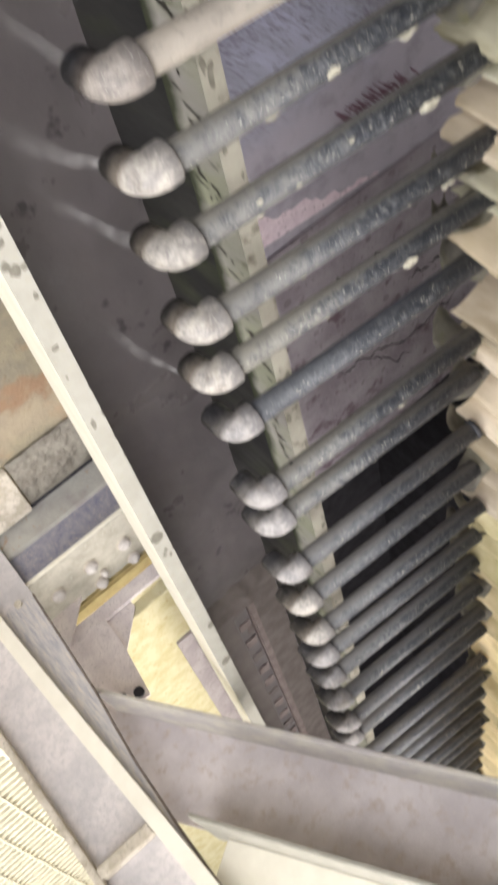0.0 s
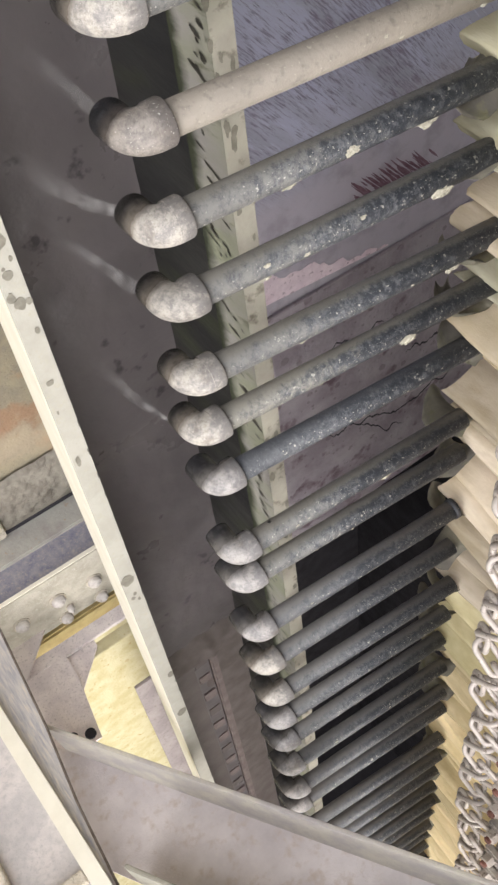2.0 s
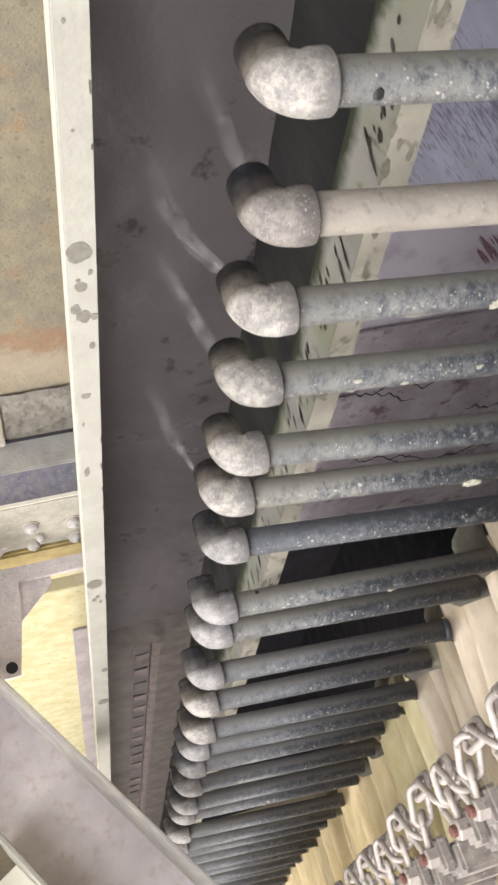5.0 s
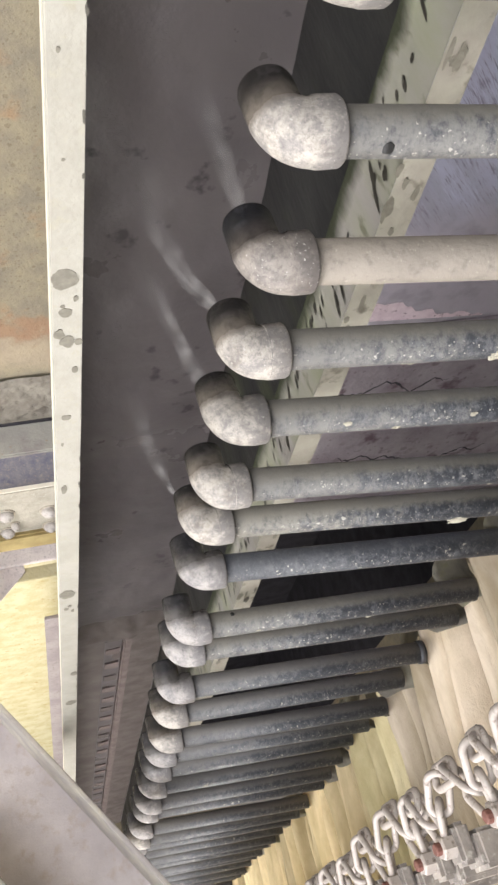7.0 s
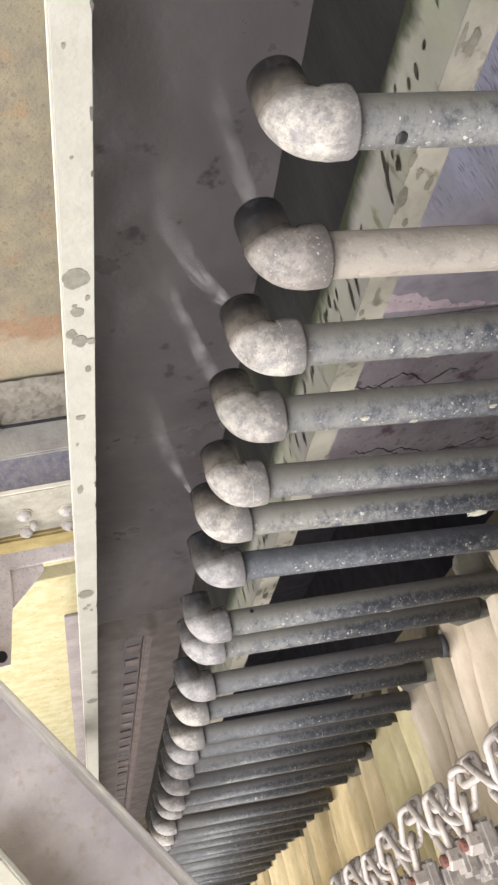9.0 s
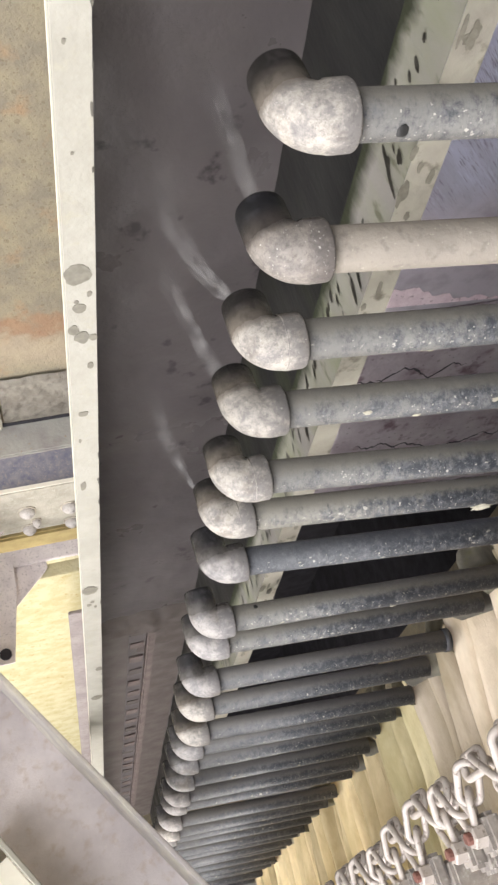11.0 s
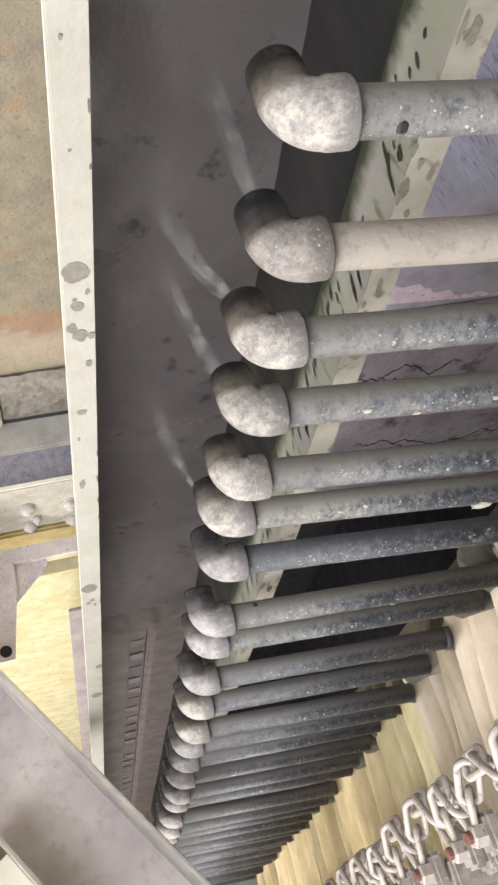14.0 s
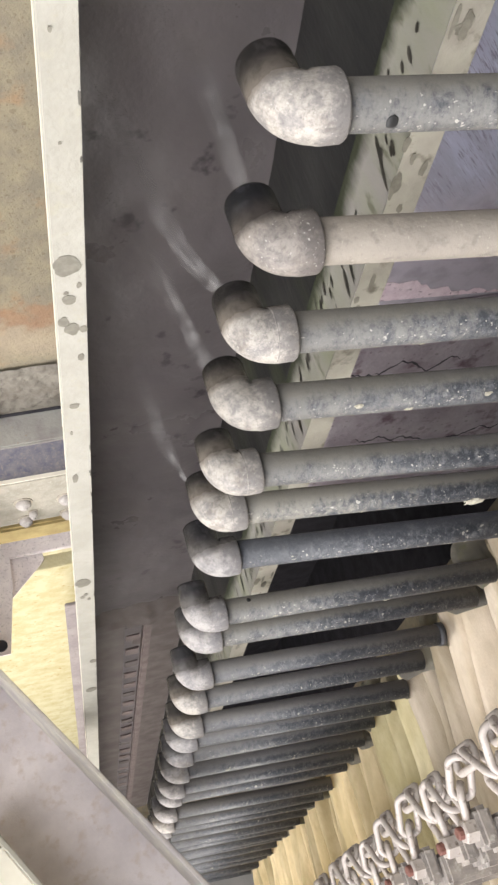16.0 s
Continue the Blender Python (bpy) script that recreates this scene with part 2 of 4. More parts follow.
def elbow_material(title, pale, worn, damp_shade, wet, wet_shade_line=-0.024, speck=0.5, much=(0.4, 0.64)):
    """Dust-caked plastic, worn and less lit lilac-grey towards the socket; wet and shade painted brown past a ragged
    line, black at the mouth.
    """
    m, nt, b, vec, own, norm, place, rand = bare(title, 0.55)
    broad, fine = noise_node(nt, vec, 42, 10, 0.74), noise_node(nt, vec, 150, 9, 0.8)
    # greyer towards the socket: wear, and the bend's brighter side put into colour
    socket = add(nt, broad, step_node(nt, own.outputs[0], 0.04, 0.0, 0.16))
    c = coat_over(nt, step_node(nt, socket, much[0], much[1], 0.9), worn, plain(nt, pale))
    c = coat_over(nt, step_node(nt, fine, 0.5, 0.66, 0.62), tuple(q * 0.62 for q in worn), c)
    c = coat_over(nt, step_node(nt, noise_node(nt, vec, 19, 7, 0.7), 0.52, 0.68, 0.55), (0.15, 0.125, 0.1), c)
    c = coat_over(nt, step_node(nt, noise_node(nt, vec, 70, 6, 0.68), 0.55, 0.72, 0.5), tuple(min(0.75, q * 1.2) for q in pale), c)
    c = specks(nt, vec, c, (0.6, 0.58, 0.52), ((120.0, 0.9, 0.22), (300.0, 0.8, 0.36)), speck)
    low = add(nt, own.outputs[2], math_node(nt, "MULTIPLY", add(nt, noise_node(nt, vec, 34, 6, 0.66), math_node(nt, "MULTIPLY", rand, 1.3)), 0.022))
    slant = add(nt, add(nt, low, math_node(nt, "MULTIPLY", own.outputs[1], 0.22)), math_node(nt, "MULTIPLY", own.outputs[0], -0.13))
    # these masks darken the mouth for shade as well as wet
    damp_shade_at = step_node(nt, slant, wet_shade_line + 0.033, wet_shade_line + 0.018)
    wet_shade_at = step_node(nt, slant, wet_shade_line + 0.022, wet_shade_line - 0.016)
    brown = coat_over(nt, step_node(nt, noise_node(nt, vec, 44, 7, 0.68), 0.42, 0.66, 0.7), tuple(q * 0.45 for q in damp_shade), plain(nt, damp_shade))
    mouth_black = coat_over(nt, step_node(nt, noise_node(nt, vec, 60, 6), 0.48, 0.7, 0.8), tuple(q * 2.2 for q in wet), plain(nt, wet))
    for mask, over in ((damp_shade_at, brown), (wet_shade_at, mouth_black)):
        mx = nt.nodes.new("ShaderNodeMix")
        mx.data_type = "RGBA"
        nt.links.new(mask, mx.inputs["Factor"])
        nt.links.new(c, mx.inputs[6])
        nt.links.new(over, mx.inputs[7])
        c = mx.outputs[2]
    hs = nt.nodes.new("ShaderNodeHueSaturation")
    vr = nt.nodes.new("ShaderNodeMapRange")
    vr.inputs["To Min"].default_value, vr.inputs["To Max"].default_value = 0.8, 1.12
    nt.links.new(math_node(nt, "FRACT", math_node(nt, "MULTIPLY", rand, 7.3), 0.0), vr.inputs["Value"])
    nt.links.new(vr.outputs[0], hs.inputs["Value"])
    nt.links.new(c, hs.inputs["Color"])
    nt.links.new(hs.outputs[0], b.inputs["Base Color"])
    rr = nt.nodes.new("ShaderNodeMapRange")
    rr.inputs["To Min"].default_value, rr.inputs["To Max"].default_value = 0.58, 0.27
    nt.links.new(damp_shade_at, rr.inputs["Value"])
    nt.links.new(rr.outputs[0], b.inputs["Roughness"])
    relief(nt, b, fine, 0.26)
    return m


M_ELBOW = elbow_material("dusty_elbow", (0.43, 0.395, 0.345), (0.175, 0.165, 0.16), (0.155, 0.134, 0.112), (0.022, 0.02, 0.019), -0.03, 0.4)
M_ELBOW_GREY = elbow_material("lilac_grey_elbow", (0.37, 0.345, 0.325), (0.175, 0.168, 0.17), (0.14, 0.13, 0.122), (0.025, 0.024, 0.026), -0.022, 0.2)
M_ELBOW_OLD = elbow_material("brown_dusty_elbow", (0.29, 0.26, 0.228), (0.135, 0.12, 0.112), (0.07, 0.06, 0.054), (0.018, 0.018, 0.02), -0.018, 0.75)
M_CRUST = mat("lime_crust", (0.44, 0.415, 0.33), 0.9, second=(0.32, 0.3, 0.24), scale=60, bump=0.4, bscale=150)
M_GLAND = mat("black_rubber", (0.02, 0.021, 0.025), 0.5, second=(0.05, 0.05, 0.055), scale=40, bump=0.1)
M_DARK = mat("dark_bore", (0.02, 0.02, 0.02), 0.6, bump=0)
CLOTHS = [mat(name, c, 0.92, second=tuple(q * f for q, f in zip(c, (0.68, 0.66, 0.58))), scale=6, third=tuple(q * f for q, f in zip(c, (0.64, 0.6, 0.5))), scale2=9,
              sharp2=(0.5, 0.72), stretch=(1, 1, 2.6), bump=0.25, bscale=330, vary=0.26, spec=0.2)
          for name, c in (("olive_cloth", (0.55, 0.52, 0.4)), ("beige_cloth", (0.66, 0.565, 0.44)), ("lime_stained_cloth", (0.74, 0.66, 0.42)), ("sulphur_stained_cloth", (0.76, 0.63, 0.39)))]
CLOTH_WORDS = ("pale olive stained", "beige dusty", "pale greenish-yellow", "golden sulphur-stained")
# cloth darkened in colour for the shade the loose corners hang in
M_CLOTH_SHADED = mat("cloth_shade_tone", (0.3, 0.28, 0.215), 0.8, second=(0.18, 0.165, 0.14), scale=9, third=(0.26, 0.25, 0.15), scale2=22, bump=0.2, bscale=300)
M_HEM = mat("stitched_hem", (0.16, 0.135, 0.085), 0.9, second=(0.4, 0.34, 0.22), scale=45, stretch=(1, 1, 0.6), sharp=(0.45, 0.6), bump=0.3, bscale=300)
M_CHAIN = mat("galvanised_chain", (0.4, 0.355, 0.32), 0.5, 0.1, second=(0.5, 0.45, 0.405), scale=30, third=(0.18, 0.145, 0.12), scale2=60, sharp2=(0.55, 0.68), bump=0.15)
M_RUSTDIRT = mat("rusty_dirt", (0.2, 0.165, 0.14), 0.9, second=(0.12, 0.095, 0.08), scale=40, bump=0.4, bscale=200)
M_RUST = mat("rusty_bolt", (0.2, 0.085, 0.065), 0.7, second=(0.14, 0.06, 0.045), scale=60, bump=0.2)
M_LUG = mat("dusty_casting", (0.35, 0.315, 0.28), 0.75, second=(0.21, 0.188, 0.172), scale=18, third=(0.5, 0.47, 0.42), scale2=60, bump=0.2)
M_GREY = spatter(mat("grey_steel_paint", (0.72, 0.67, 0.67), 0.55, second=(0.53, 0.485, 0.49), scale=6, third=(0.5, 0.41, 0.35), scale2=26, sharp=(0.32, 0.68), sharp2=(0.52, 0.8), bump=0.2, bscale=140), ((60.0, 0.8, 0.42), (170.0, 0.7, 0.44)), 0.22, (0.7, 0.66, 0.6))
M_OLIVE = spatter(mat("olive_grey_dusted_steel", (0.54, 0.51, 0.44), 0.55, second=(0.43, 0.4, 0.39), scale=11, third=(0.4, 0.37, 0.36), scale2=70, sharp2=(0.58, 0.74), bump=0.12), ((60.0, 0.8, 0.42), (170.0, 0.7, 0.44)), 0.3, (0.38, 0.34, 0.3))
# frame's grey, lightened in colour to offset the shade it stands in
M_FRAME = mat("lilac_paint_lightened", (0.8, 0.73, 0.7), 0.75, second=(0.68, 0.61, 0.6), scale=14, third=(0.42, 0.37, 0.36), scale2=110, sharp2=(0.55, 0.75), bump=0.2, bscale=120)
M_BLUE = spatter(mat("dusty_grey_steel", (0.64, 0.595, 0.58), 0.6, second=(0.5, 0.475, 0.47), scale=7, third=(0.44, 0.425, 0.42), scale2=50, sharp2=(0.46, 0.76), bump=0.2, bscale=120), ((60.0, 0.75, 0.42), (170.0, 0.7, 0.44)), 0.3, (0.36, 0.34, 0.36))
M_BLUEBEAM = mat("dusty_blue_steel", (0.33, 0.31, 0.33), 0.65, second=(0.19, 0.195, 0.265), scale=26, third=(0.4, 0.36, 0.33), scale2=110, sharp=(0.36, 0.64), sharp2=(0.54, 0.72), bump=0.2, bscale=120)
M_LILACPLATE = mat("mauve_brown_plate", (0.36, 0.315, 0.3), 0.75, second=(0.28, 0.242, 0.235), scale=9, third=(0.22, 0.185, 0.175), scale2=60, bump=0.2, bscale=110)
M_BEAMTOP = mat("olive_dusty_steel", (0.48, 0.45, 0.37), 0.8, second=(0.37, 0.34, 0.275), scale=15, third=(0.52, 0.49, 0.4), scale2=70, sharp=(0.38, 0.64), sharp2=(0.56, 0.72), bump=0.3, bscale=90)
M_STREAKED = mat("streaked_worn_steel", (0.55, 0.525, 0.5), 0.6, second=(0.34, 0.335, 0.37), scale=120, third=(0.64, 0.58, 0.5), scale2=170, stretch=(1, 1, 10), sharp=(0.4, 0.66), sharp2=(0.52, 0.7), bump=0.25, bscale=120)
# lighter copy of the cream, with strong side light put into the colour
M_STRAP = mat("cream_lit_copy", (0.86, 0.82, 0.7), 0.5, second=(0.8, 0.76, 0.64), scale=12, bump=0.06)
M_PALESTEEL = mat("dusty_pale_steel", (0.6, 0.545, 0.455), 0.8, second=(0.43, 0.38, 0.295), scale=18, third=(0.3, 0.26, 0.2), scale2=85, sharp=(0.42, 0.6), sharp2=(0.56, 0.7), bump=0.3, bscale=90)
M_GREENDUST = mat("green_grey_dusty_steel", (0.44, 0.43, 0.38), 0.75, second=(0.35, 0.325, 0.3), scale=9, third=(0.4, 0.28, 0.19), scale2=30, sharp=(0.4, 0.62), sharp2=(0.62, 0.74), bump=0.3, bscale=60)
M_BOLT = mat("dust_caked_bolt", (0.62, 0.58, 0.54), 0.8, second=(0.5, 0.46, 0.42), scale=40, bump=0.4, bscale=110)
M_BROWN = spatter(mat("brown_concrete", (0.3, 0.255, 0.165), 0.85, second=(0.23, 0.2, 0.145), scale=13, third=(0.33, 0.215, 0.12), scale2=8, sharp=(0.36, 0.64), sharp2=(0.56, 0.74), bump=0.5, bscale=90), ((45.0, 0.7, 0.42), (120.0, 0.6, 0.46)), 0.35, (0.13, 0.095, 0.055))
nt = M_BROWN.node_tree
b = nt.nodes["Principled BSDF"]
base = b.inputs["Base Color"].links[0].from_socket
geo, sep = nt.nodes.new("ShaderNodeNewGeometry"), nt.nodes.new("ShaderNodeSeparateXYZ")
nt.links.new(geo.outputs["Position"], sep.inputs[0])
# rust and a pale dried patch that have soaked in along one line of the floor
wander = math_node(nt, "MULTIPLY", noise_node(nt, geo.outputs["Position"], 4.5, 7, 0.65), 0.34)
line = add(nt, math_node(nt, "MULTIPLY_ADD", sep.outputs[0], 0.16, 0.0), add(nt, sep.outputs[1], wander))
base = coat_over(nt, math_node(nt, "MULTIPLY", step_node(nt, line, 2.5, 2.58), step_node(nt, line, 2.78, 2.62, 0.45)), (0.46, 0.365, 0.255), base)
base = coat_over(nt, math_node(nt, "MULTIPLY", step_node(nt, line, 2.44, 2.5), step_node(nt, line, 2.57, 2.51, 0.6)), (0.3, 0.15, 0.075), base)
nt.links.new(base, b.inputs["Base Color"])
M_SILT = mat("silted_brown", (0.105, 0.088, 0.08), 0.7, second=(0.083, 0.069, 0.062), scale=14, third=(0.1, 0.08, 0.07), scale2=30, sharp2=(0.6, 0.72), bump=0.15, spec=0.25)
M_SLAB = mat("silted_slab", (0.11, 0.093, 0.086), 0.6, second=(0.09, 0.076, 0.07), scale=9, third=(0.13, 0.112, 0.105), scale2=36, sharp2=(0.6, 0.74), bump=0.12, spec=0.3)
M_REDSILT = mat("reddish_silt", (0.155, 0.125, 0.115), 0.7, second=(0.12, 0.095, 0.088), scale=20, bump=0.2, spec=0.25)
M_PATCH = mat("rough_mortar", (0.24, 0.22, 0.18), 0.9, second=(0.17, 0.15, 0.122), scale=12, third=(0.24, 0.21, 0.17), scale2=34, sharp2=(0.6, 0.72), bump=0.6, bscale=34)
M_LAV, nt, b, vec, own, norm, place, rand = bare("lavender_tray", 0.5)
run = nt.nodes.new("ShaderNodeMapping")
run.vector_type = "TEXTURE"
run.inputs["Scale"].default_value, run.inputs["Rotation"].default_value = (8, 0.8, 1), (0, 0, radians(131))
nt.links.new(vec, run.inputs[0])
tone = coat_over(nt, step_node(nt, noise_node(nt, run.outputs[0], 5, 6), 0.35, 0.65), (0.36, 0.36, 0.43), plain(nt, (0.47, 0.48, 0.6)))
# streaks come in clumps, and the sheet turns to plain grey further along
clump = math_node(nt, "MULTIPLY", noise_node(nt, vec, 3.2, 4), 0.5)
tone = coat_over(nt, step_node(nt, noise_node(nt, run.outputs[0], 66, 8), 0.54, 0.66, 0.45), (0.56, 0.58, 0.7), tone)
streak = add(nt, noise_node(nt, run.outputs[0], 104, 9, 0.68), clump)
tone = coat_over(nt, step_node(nt, streak, 0.74, 0.92, 0.8), (0.17, 0.135, 0.185), tone)
fade = add(nt, place.outputs[1], math_node(nt, "MULTIPLY", noise_node(nt, vec, 4.0, 5), 0.6))
greyed = coat_over(nt, step_node(nt, noise_node(nt, vec, 9, 7), 0.45, 0.7), (0.33, 0.3, 0.34), plain(nt, (0.43, 0.4, 0.45)))
mix = nt.nodes.new("ShaderNodeMix")
mix.data_type = "RGBA"
nt.links.new(step_node(nt, fade, 2.1, 2.45), mix.inputs["Factor"])
nt.links.new(tone, mix.inputs[6])
nt.links.new(greyed, mix.inputs[7])
nt.links.new(mix.outputs[2], b.inputs["Base Color"])
relief(nt, b, noise_node(nt, vec, 40, 6), 0.25)
M_MAUVE = spatter(mat("mauve_grey_floor", (0.36, 0.325, 0.35), 0.75, second=(0.25, 0.215, 0.24), scale=4, third=(0.13, 0.085, 0.105), scale2=7, sharp=(0.38, 0.62), sharp2=(0.56, 0.68), bump=0.8, bscale=26), ((14.0, 0.8, 0.45), (45.0, 0.8, 0.42)), 0.4, (0.1, 0.065, 0.08))
M_PINK = spatter(mat("pink_residue", (0.8, 0.68, 0.72), 0.75, second=(0.68, 0.55, 0.6), scale=14, third=(0.42, 0.32, 0.36), scale2=40, sharp2=(0.58, 0.7), bump=0.25), ((22.0, 0.8, 0.3), (60.0, 0.8, 0.36)), 0.6, (0.25, 0.17, 0.2))
M_REDSTAIN = mat("dark_red_stain", (0.12, 0.05, 0.075), 0.5, second=(0.2, 0.12, 0.15), scale=26, bump=0.1)
M_STAIN = mat("dried_drip", (0.15, 0.138, 0.108), 0.6, second=(0.21, 0.198, 0.155), scale=70, bump=0.05)
M_WETSTAIN = mat("dark_drip", (0.07, 0.065, 0.05), 0.4, second=(0.12, 0.11, 0.09), scale=50, bump=0.05)
M_OCHRE = mat("ochre_dust", (0.5, 0.4, 0.18), 0.9, second=(0.4, 0.31, 0.14), scale=14, bump=0.3)
M_YELLOW = spatter(mat("sulphur_floor", (0.63, 0.58, 0.37), 0.9, second=(0.53, 0.465, 0.25), scale=11, third=(0.43, 0.3, 0.11), scale2=34, sharp=(0.4, 0.64), sharp2=(0.62, 0.72), bump=0.45, bscale=70), ((22.0, 0.9, 0.3), (80.0, 0.82, 0.36)), 0.45, (0.42, 0.3, 0.12))
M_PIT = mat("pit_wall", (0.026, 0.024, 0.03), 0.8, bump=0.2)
M_HALL = mat("unseen_wall_grey", (0.45, 0.44, 0.42), 0.7, scale=1.5, bump=0.05)
M_GRATE = mat("cream_grating", (0.72, 0.68, 0.52), 0.6, second=(0.6, 0.56, 0.42), scale=12, bump=0.05)

# ---- helpers of this scene ----


def part(name, bm, material, parent=None, label="", smooth=False):
    me = bpy.data.meshes.new(name)
    bm.normal_update()
    bm.to_mesh(me)
    bm.free()
    me.materials.append(material)
    if smooth:
        for p in me.polygons:
            p.use_smooth = True
    ob = new(name, me)
    if parent is not None:
        ob.parent = parent
    if label:
        tagged(ob, label)
    return ob


def thing(name, label, category, group="", kind=""):
    return tagged(new(name), label, category, group, kind)


def box(x0, x1, y0, y1, z0, z1, bevel=0.0, bm=None, m=None):
    bm = bm or bmesh.new()
    made = bmesh.ops.create_cube(bm, size=1.0, matrix=Matrix.Translation(((x0 + x1) / 2, (y0 + y1) / 2, (z0 + z1) / 2))
                                 @ Matrix.Diagonal((abs(x1 - x0), abs(y1 - y0), abs(z1 - z0), 1)))["verts"]
    if bevel:
        es = list({e for v in made for e in v.link_edges})
        bmesh.ops.bevel(bm, geom=es, offset=bevel, segments=2, affect="EDGES")
    if m is not None:
        bmesh.ops.transform(bm, matrix=m, verts=bm.verts)
    return bm


def tube(points, radii, sides=16, bm=None, closed=False, caps=True):
    """A skin of rings round a line of points."""
    bm = bm or bmesh.new()
    pts = [Vector(p) for p in points]
    n = len(pts)
    rings, ref = [], None
    for i, p in enumerate(pts):
        a, b = pts[(i - 1) % n if closed else max(i - 1, 0)], pts[(i + 1) % n if closed else min(i + 1, n - 1)]
        d = (b - a).normalized()
        if ref is None:
            ref = d.orthogonal().normalized()
        ref = (ref - d * ref.dot(d)).normalized()
        s = d.cross(ref)
        r = radii[i] if isinstance(radii, (list, tuple)) else radii
        rings.append([bm.verts.new(p + r * (math.cos(k * math.tau / sides) * ref + math.sin(k * math.tau / sides) * s)) for k in range(sides)])
    for i in range(n if closed else n - 1):
        u, v = rings[i], rings[(i + 1) % n]
        for k in range(sides):
            bm.faces.new((u[k], u[(k + 1) % sides], v[(k + 1) % sides], v[k]))
    if caps and not closed:
        bm.faces.new(rings[0][::-1])
        bm.faces.new(rings[-1])
    return bm


def profile(points, y0, y1, bm=None):
    """A closed outline in x and z, drawn out along y."""
    bm = bm or bmesh.new()
    a = [bm.verts.new((x, y0, z)) for x, z in points]
    b = [bm.verts.new((x, y1, z)) for x, z in points]
    k = len(points)
    for i in range(k):
        bm.faces.new((a[i], a[(i + 1) % k], b[(i + 1) % k], b[i]))
    bm.faces.new(a[::-1])
    bm.faces.new(b)
    bmesh.ops.recalc_face_normals(bm, faces=bm.faces)
    return bm


FLOOR = -0.45
FAR = 7.0

# ---- setting ----
# the floor is one sheet with the pit left open
bm = bmesh.new()
xs, ys = [-4.0, -3.3, -0.88, 5.2], [-3.5, 4.36, 12.5, 13.0]
for i in range(3):
    for j in range(3):
        if (i, j) != (1, 1):
            box(xs[i], xs[i + 1], ys[j], ys[j + 1], FLOOR - 0.2, FLOOR, bm=bm)
floor = tagged(part("floor", bm, M_BROWN), "brown stained concrete floor with a pit under the press", "floor", kind="structure")
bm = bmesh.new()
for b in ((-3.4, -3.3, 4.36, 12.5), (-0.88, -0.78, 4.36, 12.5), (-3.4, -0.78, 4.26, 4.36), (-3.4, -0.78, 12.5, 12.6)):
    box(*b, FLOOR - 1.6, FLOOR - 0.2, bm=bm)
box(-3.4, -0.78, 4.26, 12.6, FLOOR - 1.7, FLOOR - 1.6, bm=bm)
tagged(part("pit_wall", bm, M_PIT), "near-black walls of the pit below the plates", "pit", kind="structure")
# walls and roof out of view, added to enclose the light
for nm, b in (("wall_north", (-4.2, 5.4, 13.0, 13.2, FLOOR - 0.2, 6)), ("wall_west", (-4.2, -4.0, -3.5, 13.0, FLOOR - 0.2, 6)), ("wall_east", (5.2, 5.4, -3.5, 13.0, FLOOR - 0.2, 6))):
    tagged(part(nm, box(*b), M_HALL), "plain grey unseen wall added round the scene", "wall", kind="structure")
bm = box(-4.2, 5.4, -3.7, -3.5, FLOOR - 0.2, 2.0)
box(-4.2, 5.4, -3.7, -3.5, 5.2, 6.0, bm=bm)
box(-4.2, -0.6, -3.7, -3.5, 2.0, 5.2, bm=bm)
box(4.8, 5.4, -3.7, -3.5, 2.0, 5.2, bm=bm)
tagged(part("wall_south", bm, M_HALL), "unseen wall added at the near end, with a wide gap", "wall", kind="structure")
tagged(part("ceiling", box(-4.2, 5.4, -3.7, 13.2, 6.0, 6.2), M_HALL), "plain unseen roof added above the scene", "ceiling", kind="structure")

# ---- collecting trough ----
RIM, LEVEL = 0.74, 0.37
trough = thing("filtrate_trough", "long cream-painted steel trough collecting dark filtrate below the outlets", "trough")
part("outer_rim", profile([(-0.335, RIM), (-0.335, RIM - 0.006), (-0.2965, RIM - 0.006), (-0.2935, RIM - 0.003), (-0.2955, RIM)], -0.6, FAR), M_CREAM, trough, "cream angle rim with dried drip stains")
# skirt takes the lightened cream, so it looks lit beside the rim
part("skirt", profile([(-0.2965, RIM - 0.0062), (-0.2925, RIM - 0.0035), (-0.2922, RIM - 0.008), (-0.33, 0.44), (-0.335, 0.44)], -0.6, FAR), M_STRAP, trough, "outer face in cream lightened for the side light")
part("outer_wall", profile([(-0.332, RIM - 0.0062), (-0.326, RIM - 0.0062), (-0.42, 0.1), (-0.426, 0.1)], -0.6, FAR), M_WALLPALE, trough)
part("inner_rim", profile([(-0.785, RIM), (-0.785, RIM - 0.006), (-0.742, RIM - 0.006), (-0.738, RIM)], -0.6, FAR), M_WALLPALE, trough, "pale limed rim streaked by dark drips")
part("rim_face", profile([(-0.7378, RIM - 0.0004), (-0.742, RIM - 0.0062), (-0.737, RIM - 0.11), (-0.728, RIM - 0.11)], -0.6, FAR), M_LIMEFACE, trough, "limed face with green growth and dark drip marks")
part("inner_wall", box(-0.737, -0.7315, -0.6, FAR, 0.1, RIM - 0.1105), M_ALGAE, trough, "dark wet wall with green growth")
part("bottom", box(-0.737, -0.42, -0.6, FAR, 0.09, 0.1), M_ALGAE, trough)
bm = bmesh.new()
bmesh.ops.create_grid(bm, x_segments=30, y_segments=420, size=0.5, matrix=Matrix.Translation((-0.556, (FAR - 0.6) / 2, LEVEL)) @ Matrix.Diagonal((0.352, FAR + 0.6, 1, 1)))
for v in bm.verts:
    v.co.z += 0.006 * noise.noise(v.co * 6) + 0.0025 * noise.noise(v.co * 20)
